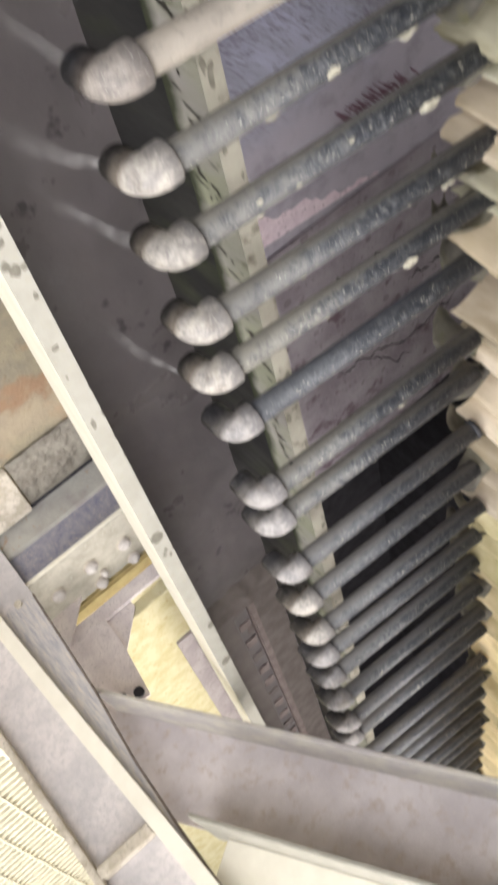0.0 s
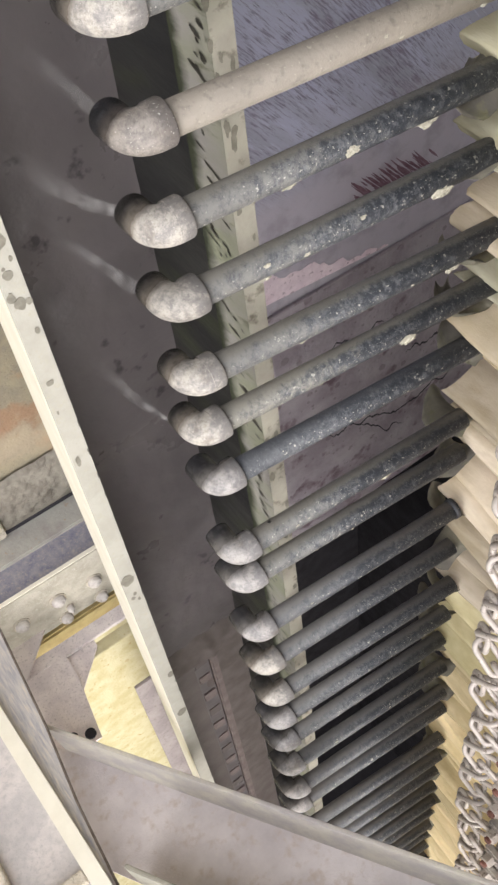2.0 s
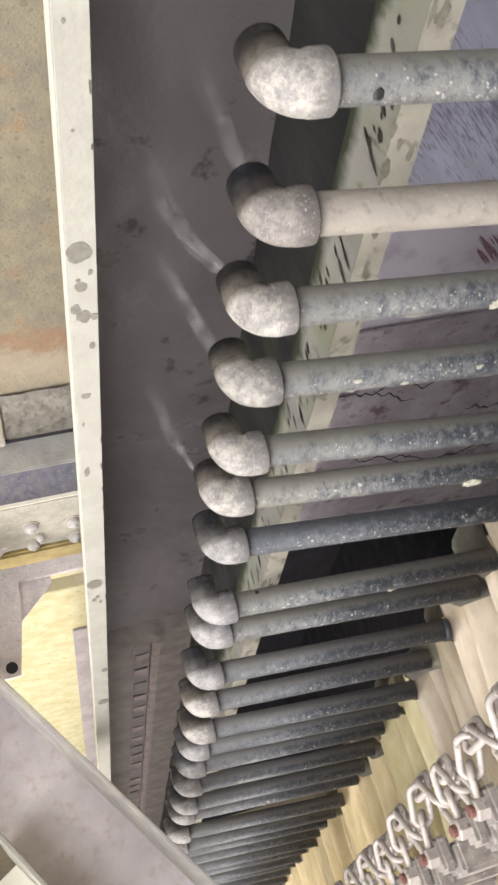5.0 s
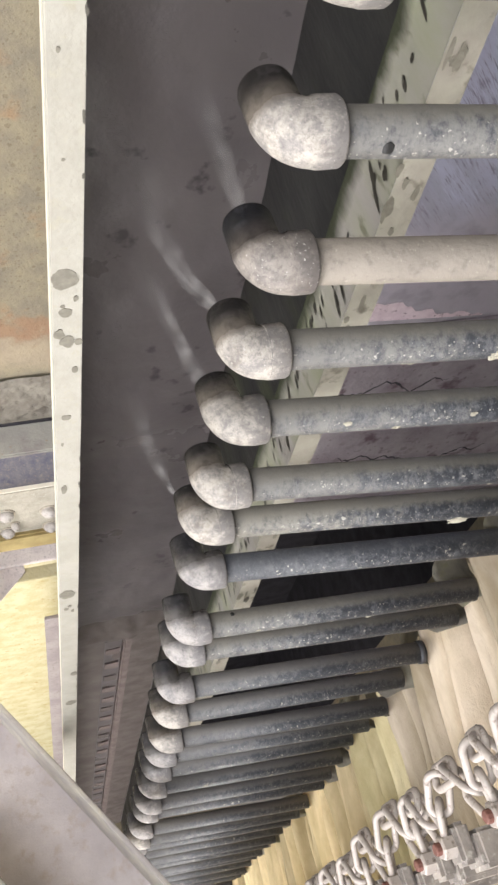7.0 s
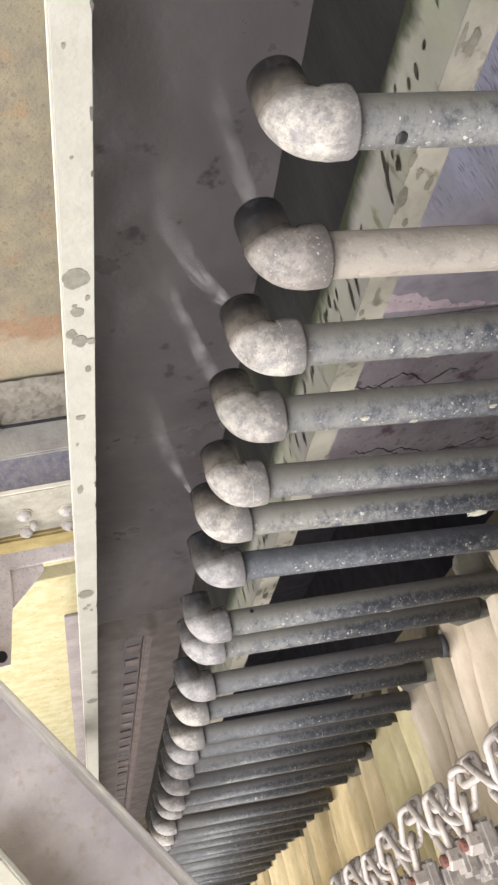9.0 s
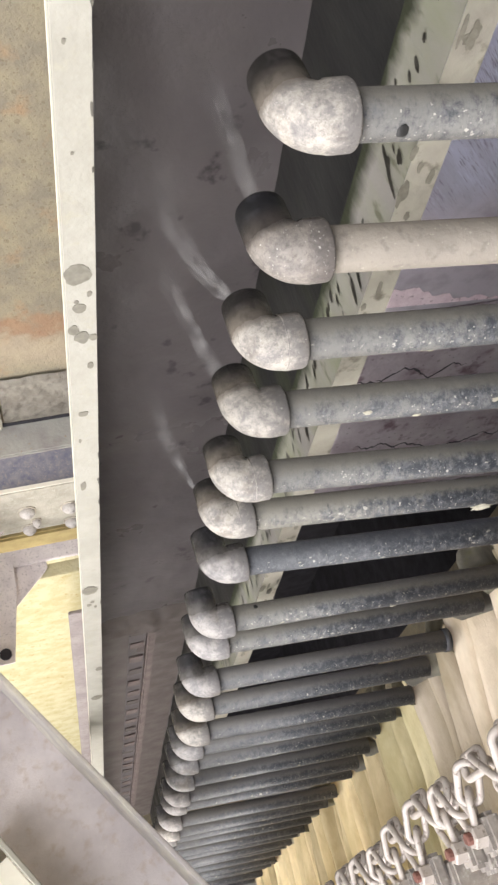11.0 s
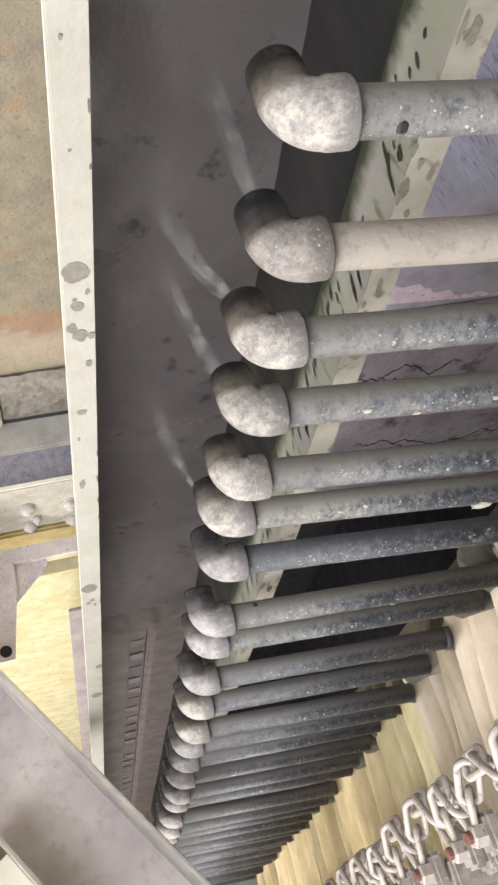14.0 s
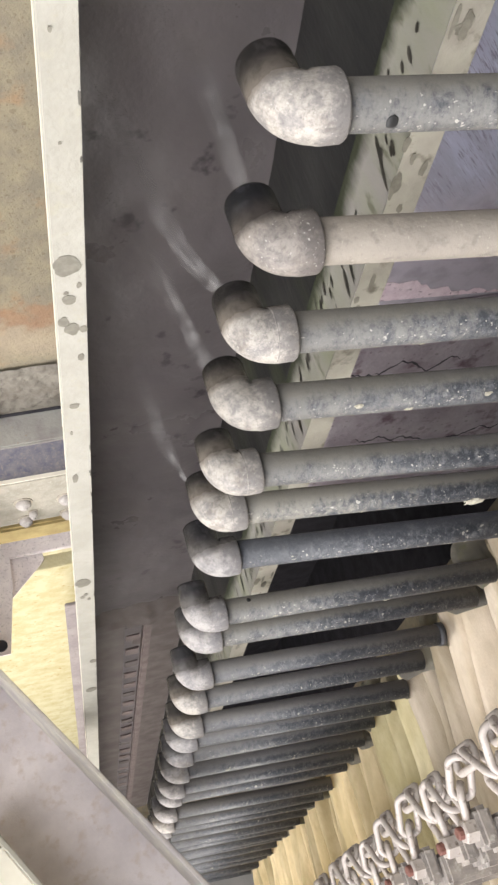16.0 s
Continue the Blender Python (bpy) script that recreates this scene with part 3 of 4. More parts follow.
tagged(part("slurry", bm, M_WATER, None, smooth=True), "dark grey-brown rippled filtrate water in the trough", "water", kind="structure")

# ---- outlets: pipe, elbow, plate, chain for each plate ----
# pipe axis along y, height at the elbow, turn of the mouth towards the near end
OUTLETS = [(0.3, 0.88, -2), (0.475, 0.878, -2), (0.637, 0.9, -2), (0.798, 0.9, -2), (0.952, 0.902, -2), (1.13, 0.908, -2),
           (1.29, 0.892, -2), (1.435, 0.912, -2), (1.69, 0.925, 10), (1.815, 0.928, 2), (2.055, 0.937, 8), (2.24, 0.945, 2),
           (2.42, 0.962, 2), (2.61, 0.955, 2), (2.79, 0.957, 2), (3.0, 0.963, 2), (3.23, 0.968, 2), (3.4, 0.965, 2), (3.7, 0.97, 2)]
while OUTLETS[-1][0] < 6.4:
    OUTLETS.append((OUTLETS[-1][0] + 0.2, 0.97 + random.uniform(-0.01, 0.01), random.uniform(-4, 6)))
PLATE_X = -1.155
# one pipe is more heavily caked, one cleaner
OTHER_PIPES = {1.29: M_PIPE_CAKED, 1.435: M_PIPE_CLEAN}


def drift(y):
    """The row of outlets runs slightly off the trough's line."""
    return -0.009 * (y - 0.6)


CRUSTS = {0.798: [(0.27, 1.15, 0.008), (0.43, 0.1, 0.008), (0.66, 1.1, 0.011)], 0.952: [(0.18, 1.1, 0.007), (0.7, 0.5, 0.013)], 1.13: [(0.76, 1.1, 0.012)],
          1.29: [(0.62, 0.4, 0.012)], 1.69: [(0.6, 0.9, 0.009)], 2.24: [(0.7, 1.2, 0.011)], 2.42: [(0.75, 1.1, 0.008)]}

# dark marks on two pipes: place and size
MARKS = {0.475: [((-0.6, 0.4726, 0.9099), 0.0075)], 1.69: [((-0.617, 1.664, 0.9202), 0.005)]}


def front(y):
    """Where the pipes meet the plates; past the middle of the row it steps back a little."""
    return -1.147 - 0.045 * min(1.0, max(0.0, (y - 2.8) / 0.6)) - 0.018 * max(0.0, y - 3.4)


def outlet(y, z, turn, old):
    ob = thing("outlet_pipe", "beige plastic outlet pipe with dusty elbow" if old else "cleaner dark blue-grey plastic outlet pipe with dusty elbow" if y == 1.435 else "dark grey plastic outlet pipe caked with dust, elbow at its end", "pipe", "plate outlets")
    dx = drift(y)
    slope = 0.125 if y < 1.5 else 0.09
    run = -0.567 - (PLATE_X - 0.03)
    end = Vector((PLATE_X - 0.1 - 0.018 * max(0.0, y - 1.2), y - 0.3 * slope * run + random.uniform(-0.006, 0.006), z + slope * run + random.uniform(-0.006, 0.006)))
    way = (end - Vector((-0.55 + dx, y, z))).normalized()
    if y > 1.5:
        end = end + way * ((front(y) - 0.008 - end.x) / way.x)
    part("pipe", tube([(-0.55 + dx, y, z), end], 0.0262, 24), M_PIPE_OLD if old else OTHER_PIPES.get(y, M_PIPE if y < 2.0 else M_PIPE_FAR), ob, smooth=True)
    # elbow: socket for the pipe, bend, slimmer spout
    q = Matrix.Translation((-0.556 + dx, y, z)) @ Matrix.Rotation(radians(-turn), 4, "X")
    pts, rad = [(-0.002, 0, 0), (-0.0015, 0, 0), (0.001, 0, 0), (0.022, 0, 0), (0.026, 0, 0)], [0.0275, 0.0345, 0.0358, 0.0358, 0.0345]
    for k in range(1, 11):
        a = math.pi / 2 * k / 10
        pts.append((0.026 + 0.0265 * math.sin(a), 0, -0.034 * (1 - math.cos(a))))
        rad.append(0.0345 - 0.0045 * k / 10)
    x, zz = pts[-1][0], pts[-1][2]
    pts += [(x, 0, zz - 0.014), (x, 0, zz - 0.032), (x, 0, zz - 0.036), (x, 0, zz - 0.0375), (x, 0, zz - 0.0365), (x, 0, zz + 0.004)]
    rad += [0.0299, 0.0297, 0.0288, 0.0266, 0.0252, 0.0252]
    bm = tube(pts, rad, 28, caps=False)
    grey = y == 1.435 or (y > 1.5 and random.random() < 0.7)
    el = part("elbow", bm, M_ELBOW_OLD if old else M_ELBOW_GREY if grey else M_ELBOW, ob, "dusty grey elbow, black at its mouth from wet and painted shade", smooth=True)
    el.matrix_basis = q
    if 0.78 < y < 0.82 or 1.1 < y < 1.3:  # some elbows show their mould seam
        a = math.tau / 24
        part("seam", tube([(0.0245, 0.035 * math.cos(k * a), 0.035 * math.sin(k * a) - 0.0002) for k in range(24)], 0.0008, 6, closed=True), M_ELBOW, el, "raised mould seam", smooth=True)
    part("mouth_rim", tube([(x, 0, zz - 0.0362), (x, 0, zz - 0.0382)], 0.0268, 24, caps=False), M_DARK, el, "black rim of the mouth", smooth=True)
    if y > 1.5:
        if y == 2.055:  # one collar shows before the cloth
            part("collar", tube([end - way * 0.012, end - way * 0.011, end + way * 0.003], [0.0264, 0.0292, 0.0292], 24), M_GLAND, ob, "black rubber collar", smooth=True)
    else:
        end -= way * 0.03
        gl = part("gland", tube([end - way * 0.03, end - way * 0.028, end - way * 0.004, end], [0.0264, 0.0285, 0.0285, 0.0264], 20), M_GLAND, ob, "black rubber gland", smooth=True)
        part("clamp", tube([end - way * 0.018, end - way * 0.017, end - way * 0.012, end - way * 0.011], [0.0286, 0.0302, 0.0302, 0.0286], 20), M_LUG, gl, "dusty clamp ring", smooth=True)
    # crusts of lime on the pipe: place along it, turn round it, size
    crusts = CRUSTS.get(y, []) + [(random.uniform(0.15, 0.85), random.uniform(-0.6, 1.5), random.choice((0.0018, 0.0025, 0.003, 0.004))) for _ in range(random.randint(1, 4))]
    for k, (f, a, sc) in enumerate(crusts):
        c = Vector((-0.55 + dx, y, z)).lerp(end, f)
        c += Vector((0, math.sin(a), math.cos(a))) * 0.0255
        bm = bmesh.new()
        bmesh.ops.create_icosphere(bm, subdivisions=3, radius=1.0)
        for v in bm.verts:
            v.co = Vector((v.co.x * sc * 1.7, v.co.y * sc, v.co.z * sc * 0.45)) * (1 + 0.55 * noise.noise(v.co * 1.6 + Vector((k, y * 9, 0))) + 0.35 * noise.noise(v.co * 4.5 + Vector((k, y * 9, 4)))) + c
        part("lime_crust", bm, M_CRUST, ob, "pale lime crust")
    for at, size in MARKS.get(y, ()):
        bm = bmesh.new()
        bmesh.ops.create_icosphere(bm, subdivisions=3, radius=1.0)
        for v in bm.verts:
            v.co = Vector((v.co.x * size, v.co.y * size * 0.8, v.co.z * 0.0016)) * (1 + 0.3 * noise.noise(v.co * 1.5))
        nor = (Vector(at) - Vector((at[0], y, z + slope * (-0.55 + dx - at[0])))).normalized()
        bmesh.ops.transform(bm, matrix=Matrix.Translation(at) @ nor.to_track_quat("Z", "X").to_matrix().to_4x4(), verts=bm.verts)
        part("wet_mark", bm, M_DARK, ob, "dark wet mark", smooth=True)
    return ob


def rise(y):
    """The chains climb slightly along the row."""
    return 0.055 * max(0.0, y - 1.5)


def filter_plate(y, z0, thick, shade):
    px = front(y) - 0.045 if y > 1.5 else PLATE_X - 0.018 * max(0.0, y - 1.2) - (0.02 if y > 1.25 else 0.0)
    tone = CLOTHS[shade]
    ob = thing("filter_plate", "filter plate wrapped in " + CLOTH_WORDS[shade] + " filter cloth", "filter plate", "plates of the press")
    part("plate_core", box(-2.9, px - 0.05, y - 0.02, y + 0.02, z0 - 0.03, 2.3, 0.004), M_LUG, ob)
    bm = bmesh.new()
    rows = []
    nz, ns = 34, 25
    s0 = random.uniform(0, 50)
    way_ = random.choice((-1, 1, 1))
    for i in range(nz):
        f = i / (nz - 1)
        z = z0 - 0.06 + (2.25 - z0) * f ** 1.4
        open_ = max(0.12, 1 - (z - z0 + 0.06) / 0.45)
        ring = []
        for k in range(ns):
            a = -1 + 2 * k / (ns - 1)
            w = thick * (0.5 + 0.1 * noise.noise(Vector((s0, z * 2.2, 0.3 * a))))
            lobe = max(math.exp(-((a + 0.3 * way_) / 0.5) ** 2), 0.75 * math.exp(-((a - 0.68 * way_) / 0.24) ** 2))
            round_ = math.sqrt(max(0.0, 1 - abs(a) ** 3))
            xx = px - 0.07 + 0.075 * round_ * (1 - 0.7 * open_) + (0.075 + 0.015 * math.sin(s0 * 3)) * (0.55 + 0.35 * open_) * lobe * round_ + - 0.05 * max(0.0, 1 - abs(a - 0.36 * way_) / 0.16) * round_ + 0.018 * noise.noise(Vector((s0 + 9, z * 3, 2 * a))) + 0.014 * noise.noise(Vector((s0 + 3, z * 1.4, 5 * a))) + 0.011 * noise.noise(Vector((s0 + 5, z * 4, 6 * a))) + 0.003 * noise.noise(Vector((s0 + 7, z * 12, 12 * a)))
            yy = y + w * a * (1 + 0.12 * open_ * lobe) + 0.016 * noise.noise(Vector((s0, z * 3, 5)))
            ring.append(bm.verts.new((xx, yy, z + (0.035 * noise.noise(Vector((s0, a * 2.0, 3))) - 0.03 * lobe if i == 0 else 0))))
        first = bm.verts.new((-2.9, y - thick * 0.48, z))
        last = bm.verts.new((-2.9, y + thick * 0.48, z))
        rows.append([first, *ring, last])
    for u, v in zip(rows, rows[1:]):
        for k in range(len(u) - 1):
            bm.faces.new((u[k], u[k + 1], v[k + 1], v[k]))
    lines = [[r[k].co + Vector((0.0012, 0, 0)) for r in rows] for k in random.choice(((), (23,), (4,), ()))]
    cloth = part("cloth", bm, tone, ob, smooth=True)
    for pts in lines:  # stitched hems
        part("hem", tube(pts, 0.0022, 5), M_HEM, cloth, "dark stitched hem", smooth=True)
    # loose corner of cloth that hangs under the outlet
    bm = bmesh.new()
    n = 8
    lean, long_, wide = random.uniform(-0.6, 0.6), random.uniform(0.08, 0.17), random.uniform(0.07, 0.14)
    grid = []
    for i in range(n):
        f = i / (n - 1)
        row = []
        for k in range(n):
            g = k / (n - 1) - 0.5
            q = Vector((px + 0.0 + 0.06 * f * (1 - f) * 3 + wide * g * (1 - 0.5 * f), y + 0.035 + lean * 0.1 * f + 0.03 * math.sin(3 * g + s0), z0 + 0.02 - long_ * f))
            q += 0.015 * noise.noise_vector(q * 12)
            row.append(bm.verts.new(q))
        grid.append(row)
    for u, v in zip(grid, grid[1:]):
        for k in range(n - 1):
            bm.faces.new((u[k], u[k + 1], v[k + 1], v[k]))
    bmesh.ops.solidify(bm, geom=bm.faces[:], thickness=0.0025)
    part("cloth_corner", bm, M_CLOTH_SHADED, ob, "loose hanging corner of cloth", smooth=True)
    # lug that carries the chain bolt
    up = rise(y) + random.uniform(-0.004, 0.004)
    part("lug", box(PLATE_X + 0.0, -0.94 - 0.003 * random.random(), y - thick * 0.3, y + thick * 0.3, 1.42 + up, 1.49 + up, 0.008), M_LUG, ob, "dusty cast lug")
    part("eye_plate", box(-0.94, -0.908, y - 0.03, y + 0.03, 1.4 + up, 1.475 + up, 0.008), M_LUG, ob)
    part("nut", tube([(-0.915, y, 1.435 + up), (-0.886, y, 1.435 + up), (-0.883, y, 1.435 + up)], [0.023, 0.023, 0.02], 6), M_CHAIN, ob)
    part("bolt", tube([(-0.9, y, 1.435 + up), (-0.874, y, 1.435 + up), (-0.872, y, 1.435 + up)], [0.012, 0.012, 0.01], 10), M_RUST, ob, "rusty bolt head")
    return ob


def chain(y0, y1):
    """A slack chain from one lug to the next: five stout links."""
    ob = thing("chain", "slack galvanised chain linking one plate to the next", "chain", "plate chains")
    n, sag = 5, 0.105 + random.uniform(-0.012, 0.015)
    out = random.uniform(0.0, 0.03)
    pts = []
    for i in range(n + 1):
        f = i / n
        g = (0.0, 0.16, 0.36, 0.64, 0.84, 1.0)[i]
        pts.append(Vector((-0.908 + out * math.sin(f * math.pi), y0 + (y1 - y0) * g, 1.428 + rise(y0) - sag * (0.0, 0.5, 0.95, 0.95, 0.5, 0.0)[i])))
    for i in range(n):
        a, b = pts[i], pts[i + 1]
        d = b - a
        half = max(0.012, d.length / 2 + 0.006 - 0.012)
        d.normalize()
        twist = radians(20 + random.uniform(-14, 14)) + (0 if i % 2 else math.pi / 2)
        e = d.cross(Vector((1, 0, 0))).normalized()
        side = (Vector((1, 0, 0)) * math.cos(twist) + e * math.sin(twist))
        side = (side - d * side.dot(d)).normalized()
        mid = (a + b) / 2
        ring = []
        for k in range(20):
            t = math.tau * (k + 0.5) / 20
            c, q = math.cos(t), math.sin(t)
            ring.append(mid + d * (half * (1 if c > 0 else -1) + 0.02 * c) + side * 0.02 * q)
        part("link", tube(ring, 0.0074, 8, closed=True), M_CHAIN, ob, smooth=True)
    return ob


for i, (y, z, turn) in enumerate(OUTLETS):
    outlet(y, z, turn, i == 2)
    nxt = OUTLETS[i + 1][0] if i + 1 < len(OUTLETS) else y + 0.17
    prv = OUTLETS[i - 1][0] if i else y - 0.15
    slope = 0.125 if y < 1.5 else 0.09
    filter_plate(y - 0.18 * slope, z + 0.55 * slope, (nxt - prv) / 2 - 0.05, (0, 0, 0, 0, 0, 1, 0, 1, 1, 1, 1, 1, 1, 2, 2)[i] if i < 15 else 3)
    if i + 1 < len(OUTLETS) and y < 4.5:
        chain(y, nxt)

# ---- thin streams falling from some mouths ----
M_STREAM = bpy.data.materials.new("falling_water")
M_STREAM.use_nodes = True
nt = M_STREAM.node_tree
b = nt.nodes["Principled BSDF"]
b.inputs["Base Color"].default_value = (0.75, 0.73, 0.7, 1)
b.inputs["Roughness"].default_value = 0.35
tr = nt.nodes.new("ShaderNodeBsdfTransparent")
mx = nt.nodes.new("ShaderNodeMixShader")
nz = nt.nodes.new("ShaderNodeTexNoise")
nz.inputs["Scale"].default_value, nz.inputs["Detail"].default_value = 46, 6
rg = nt.nodes.new("ShaderNodeMapRange")
rg.inputs["From Min"].default_value, rg.inputs["From Max"].default_value = 0.4, 0.68
rg.inputs["To Min"].default_value, rg.inputs["To Max"].default_value = 0.08, 1.0
fall = nt.nodes.new("ShaderNodeMapRange")
fall.inputs["From Min"].default_value, fall.inputs["From Max"].default_value = 0.5, 0.86
fall.inputs["To Min"].default_value, fall.inputs["To Max"].default_value = 0.012, 0.1
hz = nt.nodes.new("ShaderNodeSeparateXYZ")
thin = nt.nodes.new("ShaderNodeMath")
thin.operation = "MULTIPLY"
gp = nt.nodes.new("ShaderNodeNewGeometry")
nt.links.new(gp.outputs["Position"], nz.inputs["Vector"])
nt.links.new(nz.outputs[0], rg.inputs["Value"])
nt.links.new(gp.outputs["Position"], hz.inputs[0])
nt.links.new(hz.outputs[2], fall.inputs["Value"])
nt.links.new(rg.outputs[0], thin.inputs[0])
nt.links.new(fall.outputs[0], thin.inputs[1])
nt.links.new(thin.outputs[0], mx.inputs[0])
nt.links.new(tr.outputs[0], mx.inputs[1])
nt.links.new(b.outputs[0], mx.inputs[2])
nt.links.new(mx.outputs[0], nt.nodes["Material Output"].inputs[0])
for i, vx, vy, wide, strong in ((2, -0.06, 0.12, 0.009, 1), (3, 0.27, 0.05, 0.007, 0), (4, 0.24, 0.12, 0.0085, 0), (6, 0.17, 0.05, 0.006, 1)):
    y, z, turn = OUTLETS[i]
    p0 = Vector((-0.5 + drift(y) + 0.02 * strong, y, z - 0.065))
    if i < 3:
        p0.x -= 0.02
    stream = thing("water_stream", "thin wispy white stream of water falling from an outlet", "water", "outlet streams")
    for core in range(3):  # strands that spread as they fall, so that the edge thins out
        pts, rad = [], []
        for k in range(22):
            t = 0.3 * k / 21
            p = p0 + Vector((vx * t, vy * t, -4.9 * t * t - 0.2 * t)) + (0.002 + 0.14 * t) * noise.noise_vector(Vector((i, k * 0.1, core * 1.7)))
            if p.z < LEVEL + 0.03:
                break
            pts.append(p)
            rad.append(max(0.0008, (wide * (1 - core * 0.16) * (0.8 + 3.0 * t) + 0.003 * noise.noise(Vector((k * 0.4, i, core * 3.1)))) * min(1, (k + 2) / 6)))
        part("strand", tube(pts, rad, 10, caps=False), M_STREAM, stream, smooth=True)

# ---- press frame: column, diagonal strut ----
column = thing("steel_column", "grey painted steel column, its lit edge coloured bright cream", "column")
SEAM = [(0.0, FLOOR), (0.012, -0.1), (0.05, 0.37), (0.088, 0.66), (0.107, 0.93), (0.119, 1.3), (0.119, 3.6)]
part("flange", profile(SEAM + [(0.372, 3.6), (0.372, FLOOR)], 2.92, 2.94), M_BLUE, column)
part("worn_band", profile(SEAM[1:6] + [(0.112, 1.3), (0.119, 0.951), (0.143, 0.216), (0.153, -0.1)], 2.9165, 2.9197), M_STREAKED, column, "worn streaked band beside the seam")
part("weld", tube([(x, 2.919, z) for x, z in SEAM[1:6]], 0.005, 6), M_RUSTDIRT, column, "brown dirt-filled weld seam")
part("lip", box(0.3725, 0.398, 2.88, 2.94, FLOOR, 3.6, 0.004), M_PALESTEEL, column)
part("web", box(0.2, 0.215, 2.9405, 2.944, FLOOR, 3.6, 0.003), M_BLUE, column)
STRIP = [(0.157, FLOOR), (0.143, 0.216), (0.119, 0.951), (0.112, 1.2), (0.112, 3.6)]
# strip's brightness is in its colour, as if light struck this edge
part("edge_strip", profile(STRIP + [(x + 0.05, z) for x, z in STRIP[::-1]], 2.875, 2.9195), M_STRAP, column, "edge strip coloured cream as if lit")
part("tie", box(0.1725, 0.3715, 2.875, 2.9195, 0.86, 0.9, 0.004), M_PALESTEEL, column)
part("bolt", tube([(0.075, 2.93, -0.1), (0.075, 2.905, -0.1)], 0.016, 6), M_PALESTEEL, column)
strut = thing("diagonal_strut", "grey painted steel strut rising from the column over the trough", "strut")
d = Vector((-0.498, -0.204, 0.843)).normalized()
up = Vector((0.84, 0.0, 0.5))
up = (up - d * up.dot(d)).normalized()
nrm = d.cross(up)
m = Matrix((( *d, 0), (*up, 0), (*nrm, 0), (0, 0, 0, 1))).transposed()
m.translation = Vector((-0.126, 2.904, 0.628))
bm = bmesh.new()
lo = [bm.verts.new(p) for p in ((-0.5, 0.014, 0.185), (2.4, 0.014, 0.185), (2.4, 0.318, 0.185), (-0.42, 0.318, 0.185))]
hi = [bm.verts.new(p.co + Vector((0, 0, 0.01))) for p in lo]
bm.faces.new(lo[::-1])
bm.faces.new(hi)
for k in range(4):
    bm.faces.new((lo[k], lo[(k + 1) % 4], hi[(k + 1) % 4], hi[k]))
bmesh.ops.transform(bm, matrix=m, verts=bm.verts)
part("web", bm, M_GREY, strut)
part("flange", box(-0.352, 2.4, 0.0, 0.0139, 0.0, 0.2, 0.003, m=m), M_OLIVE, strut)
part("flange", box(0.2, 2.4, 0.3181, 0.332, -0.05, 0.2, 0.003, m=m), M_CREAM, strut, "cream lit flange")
# added plate, coloured bright to fill in for the flange's broad lit face
part("cover_plate", box(0.27, 2.4, 0.3325, 0.62, 0.12, 0.128, 0.003, m=m), M_STRAP, strut, "bright cream fill added for the flange's lit face")

# ---- steelwork and yellow floor beyond ----
beam = thing("cross_beam", "dusty blue steel beam lying across the floor, bolts along its top", "beam")
part("lower_flange", box(-0.9, 1.6, 2.945, 3.1, FLOOR, -0.315, 0.006), M_GREENDUST, beam, "dust-covered foot")
part("web", box(-0.9, 1.6, 2.96, 3.09, -0.3145, -0.175), M_BLUEBEAM, beam)
part("upper_flange", box(-0.9, 1.6, 2.945, 3.27, -0.175, -0.155, 0.004), M_BEAMTOP, beam, "dust-covered top flange")
part("edge", box(-0.9, 1.6, 2.9405, 2.9445, -0.174, -0.158), M_STRAP, beam, "thin bright line on the flange edge")
for bx, by, br in ((-0.225, 3.1, 1), (-0.385, 3.12, 1), (-0.225, 3.24, 0.9), (-0.388, 3.245, 0.9), (-0.255, 3.19, 0.55), (-0.06, 3.11, 1), (0.1, 3.11, 1)):
    b = part("bolt", tube([(bx, by, -0.16), (bx, by, -0.138), (bx, by, -0.13), (bx, by, -0.1295), (bx, by, -0.124), (bx, by, -0.122)], [0.03 * br, 0.029 * br, 0.022 * br, 0.014 * br, 0.013 * br, 0.008 * br], 9), M_BOLT, beam, smooth=True)
    part("washer", tube([(bx, by, -0.1565), (bx, by, -0.151)], 0.036 * br, 16), M_PALESTEEL, b)
frame_ = thing("steel_frame", "lilac-grey flat steel frame with gussets standing behind the beam", "frame")
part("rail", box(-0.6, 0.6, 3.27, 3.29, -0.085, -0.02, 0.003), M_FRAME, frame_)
part("rail_edge", box(-0.6, 0.6, 3.312, 3.33, -0.02, 0.035, 0.003), M_YELLOW, frame_, "yellow dusted edge behind the rail")


def sheet(points, y0, y1):
    """A flat plate cut to an outline in x and z."""
    return profile(points, y0, y1)


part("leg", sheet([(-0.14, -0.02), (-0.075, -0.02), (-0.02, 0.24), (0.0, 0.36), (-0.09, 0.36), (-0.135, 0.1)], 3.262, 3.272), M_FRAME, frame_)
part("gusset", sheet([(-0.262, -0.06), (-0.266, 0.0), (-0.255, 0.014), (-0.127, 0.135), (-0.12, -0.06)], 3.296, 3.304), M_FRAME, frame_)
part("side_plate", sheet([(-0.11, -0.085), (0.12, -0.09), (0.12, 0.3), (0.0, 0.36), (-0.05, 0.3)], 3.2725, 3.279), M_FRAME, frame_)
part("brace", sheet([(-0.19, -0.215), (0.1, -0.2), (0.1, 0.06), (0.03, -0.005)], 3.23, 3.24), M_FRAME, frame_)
# black discs painted as the dark inside of two open holes
for hx, hz in ((-0.062, 0.325), (0.0, 0.3)):
    part("hole_plug", tube([(hx, 3.268, hz), (hx, 3.2545, hz)], 0.022, 12), M_PIT, frame_)
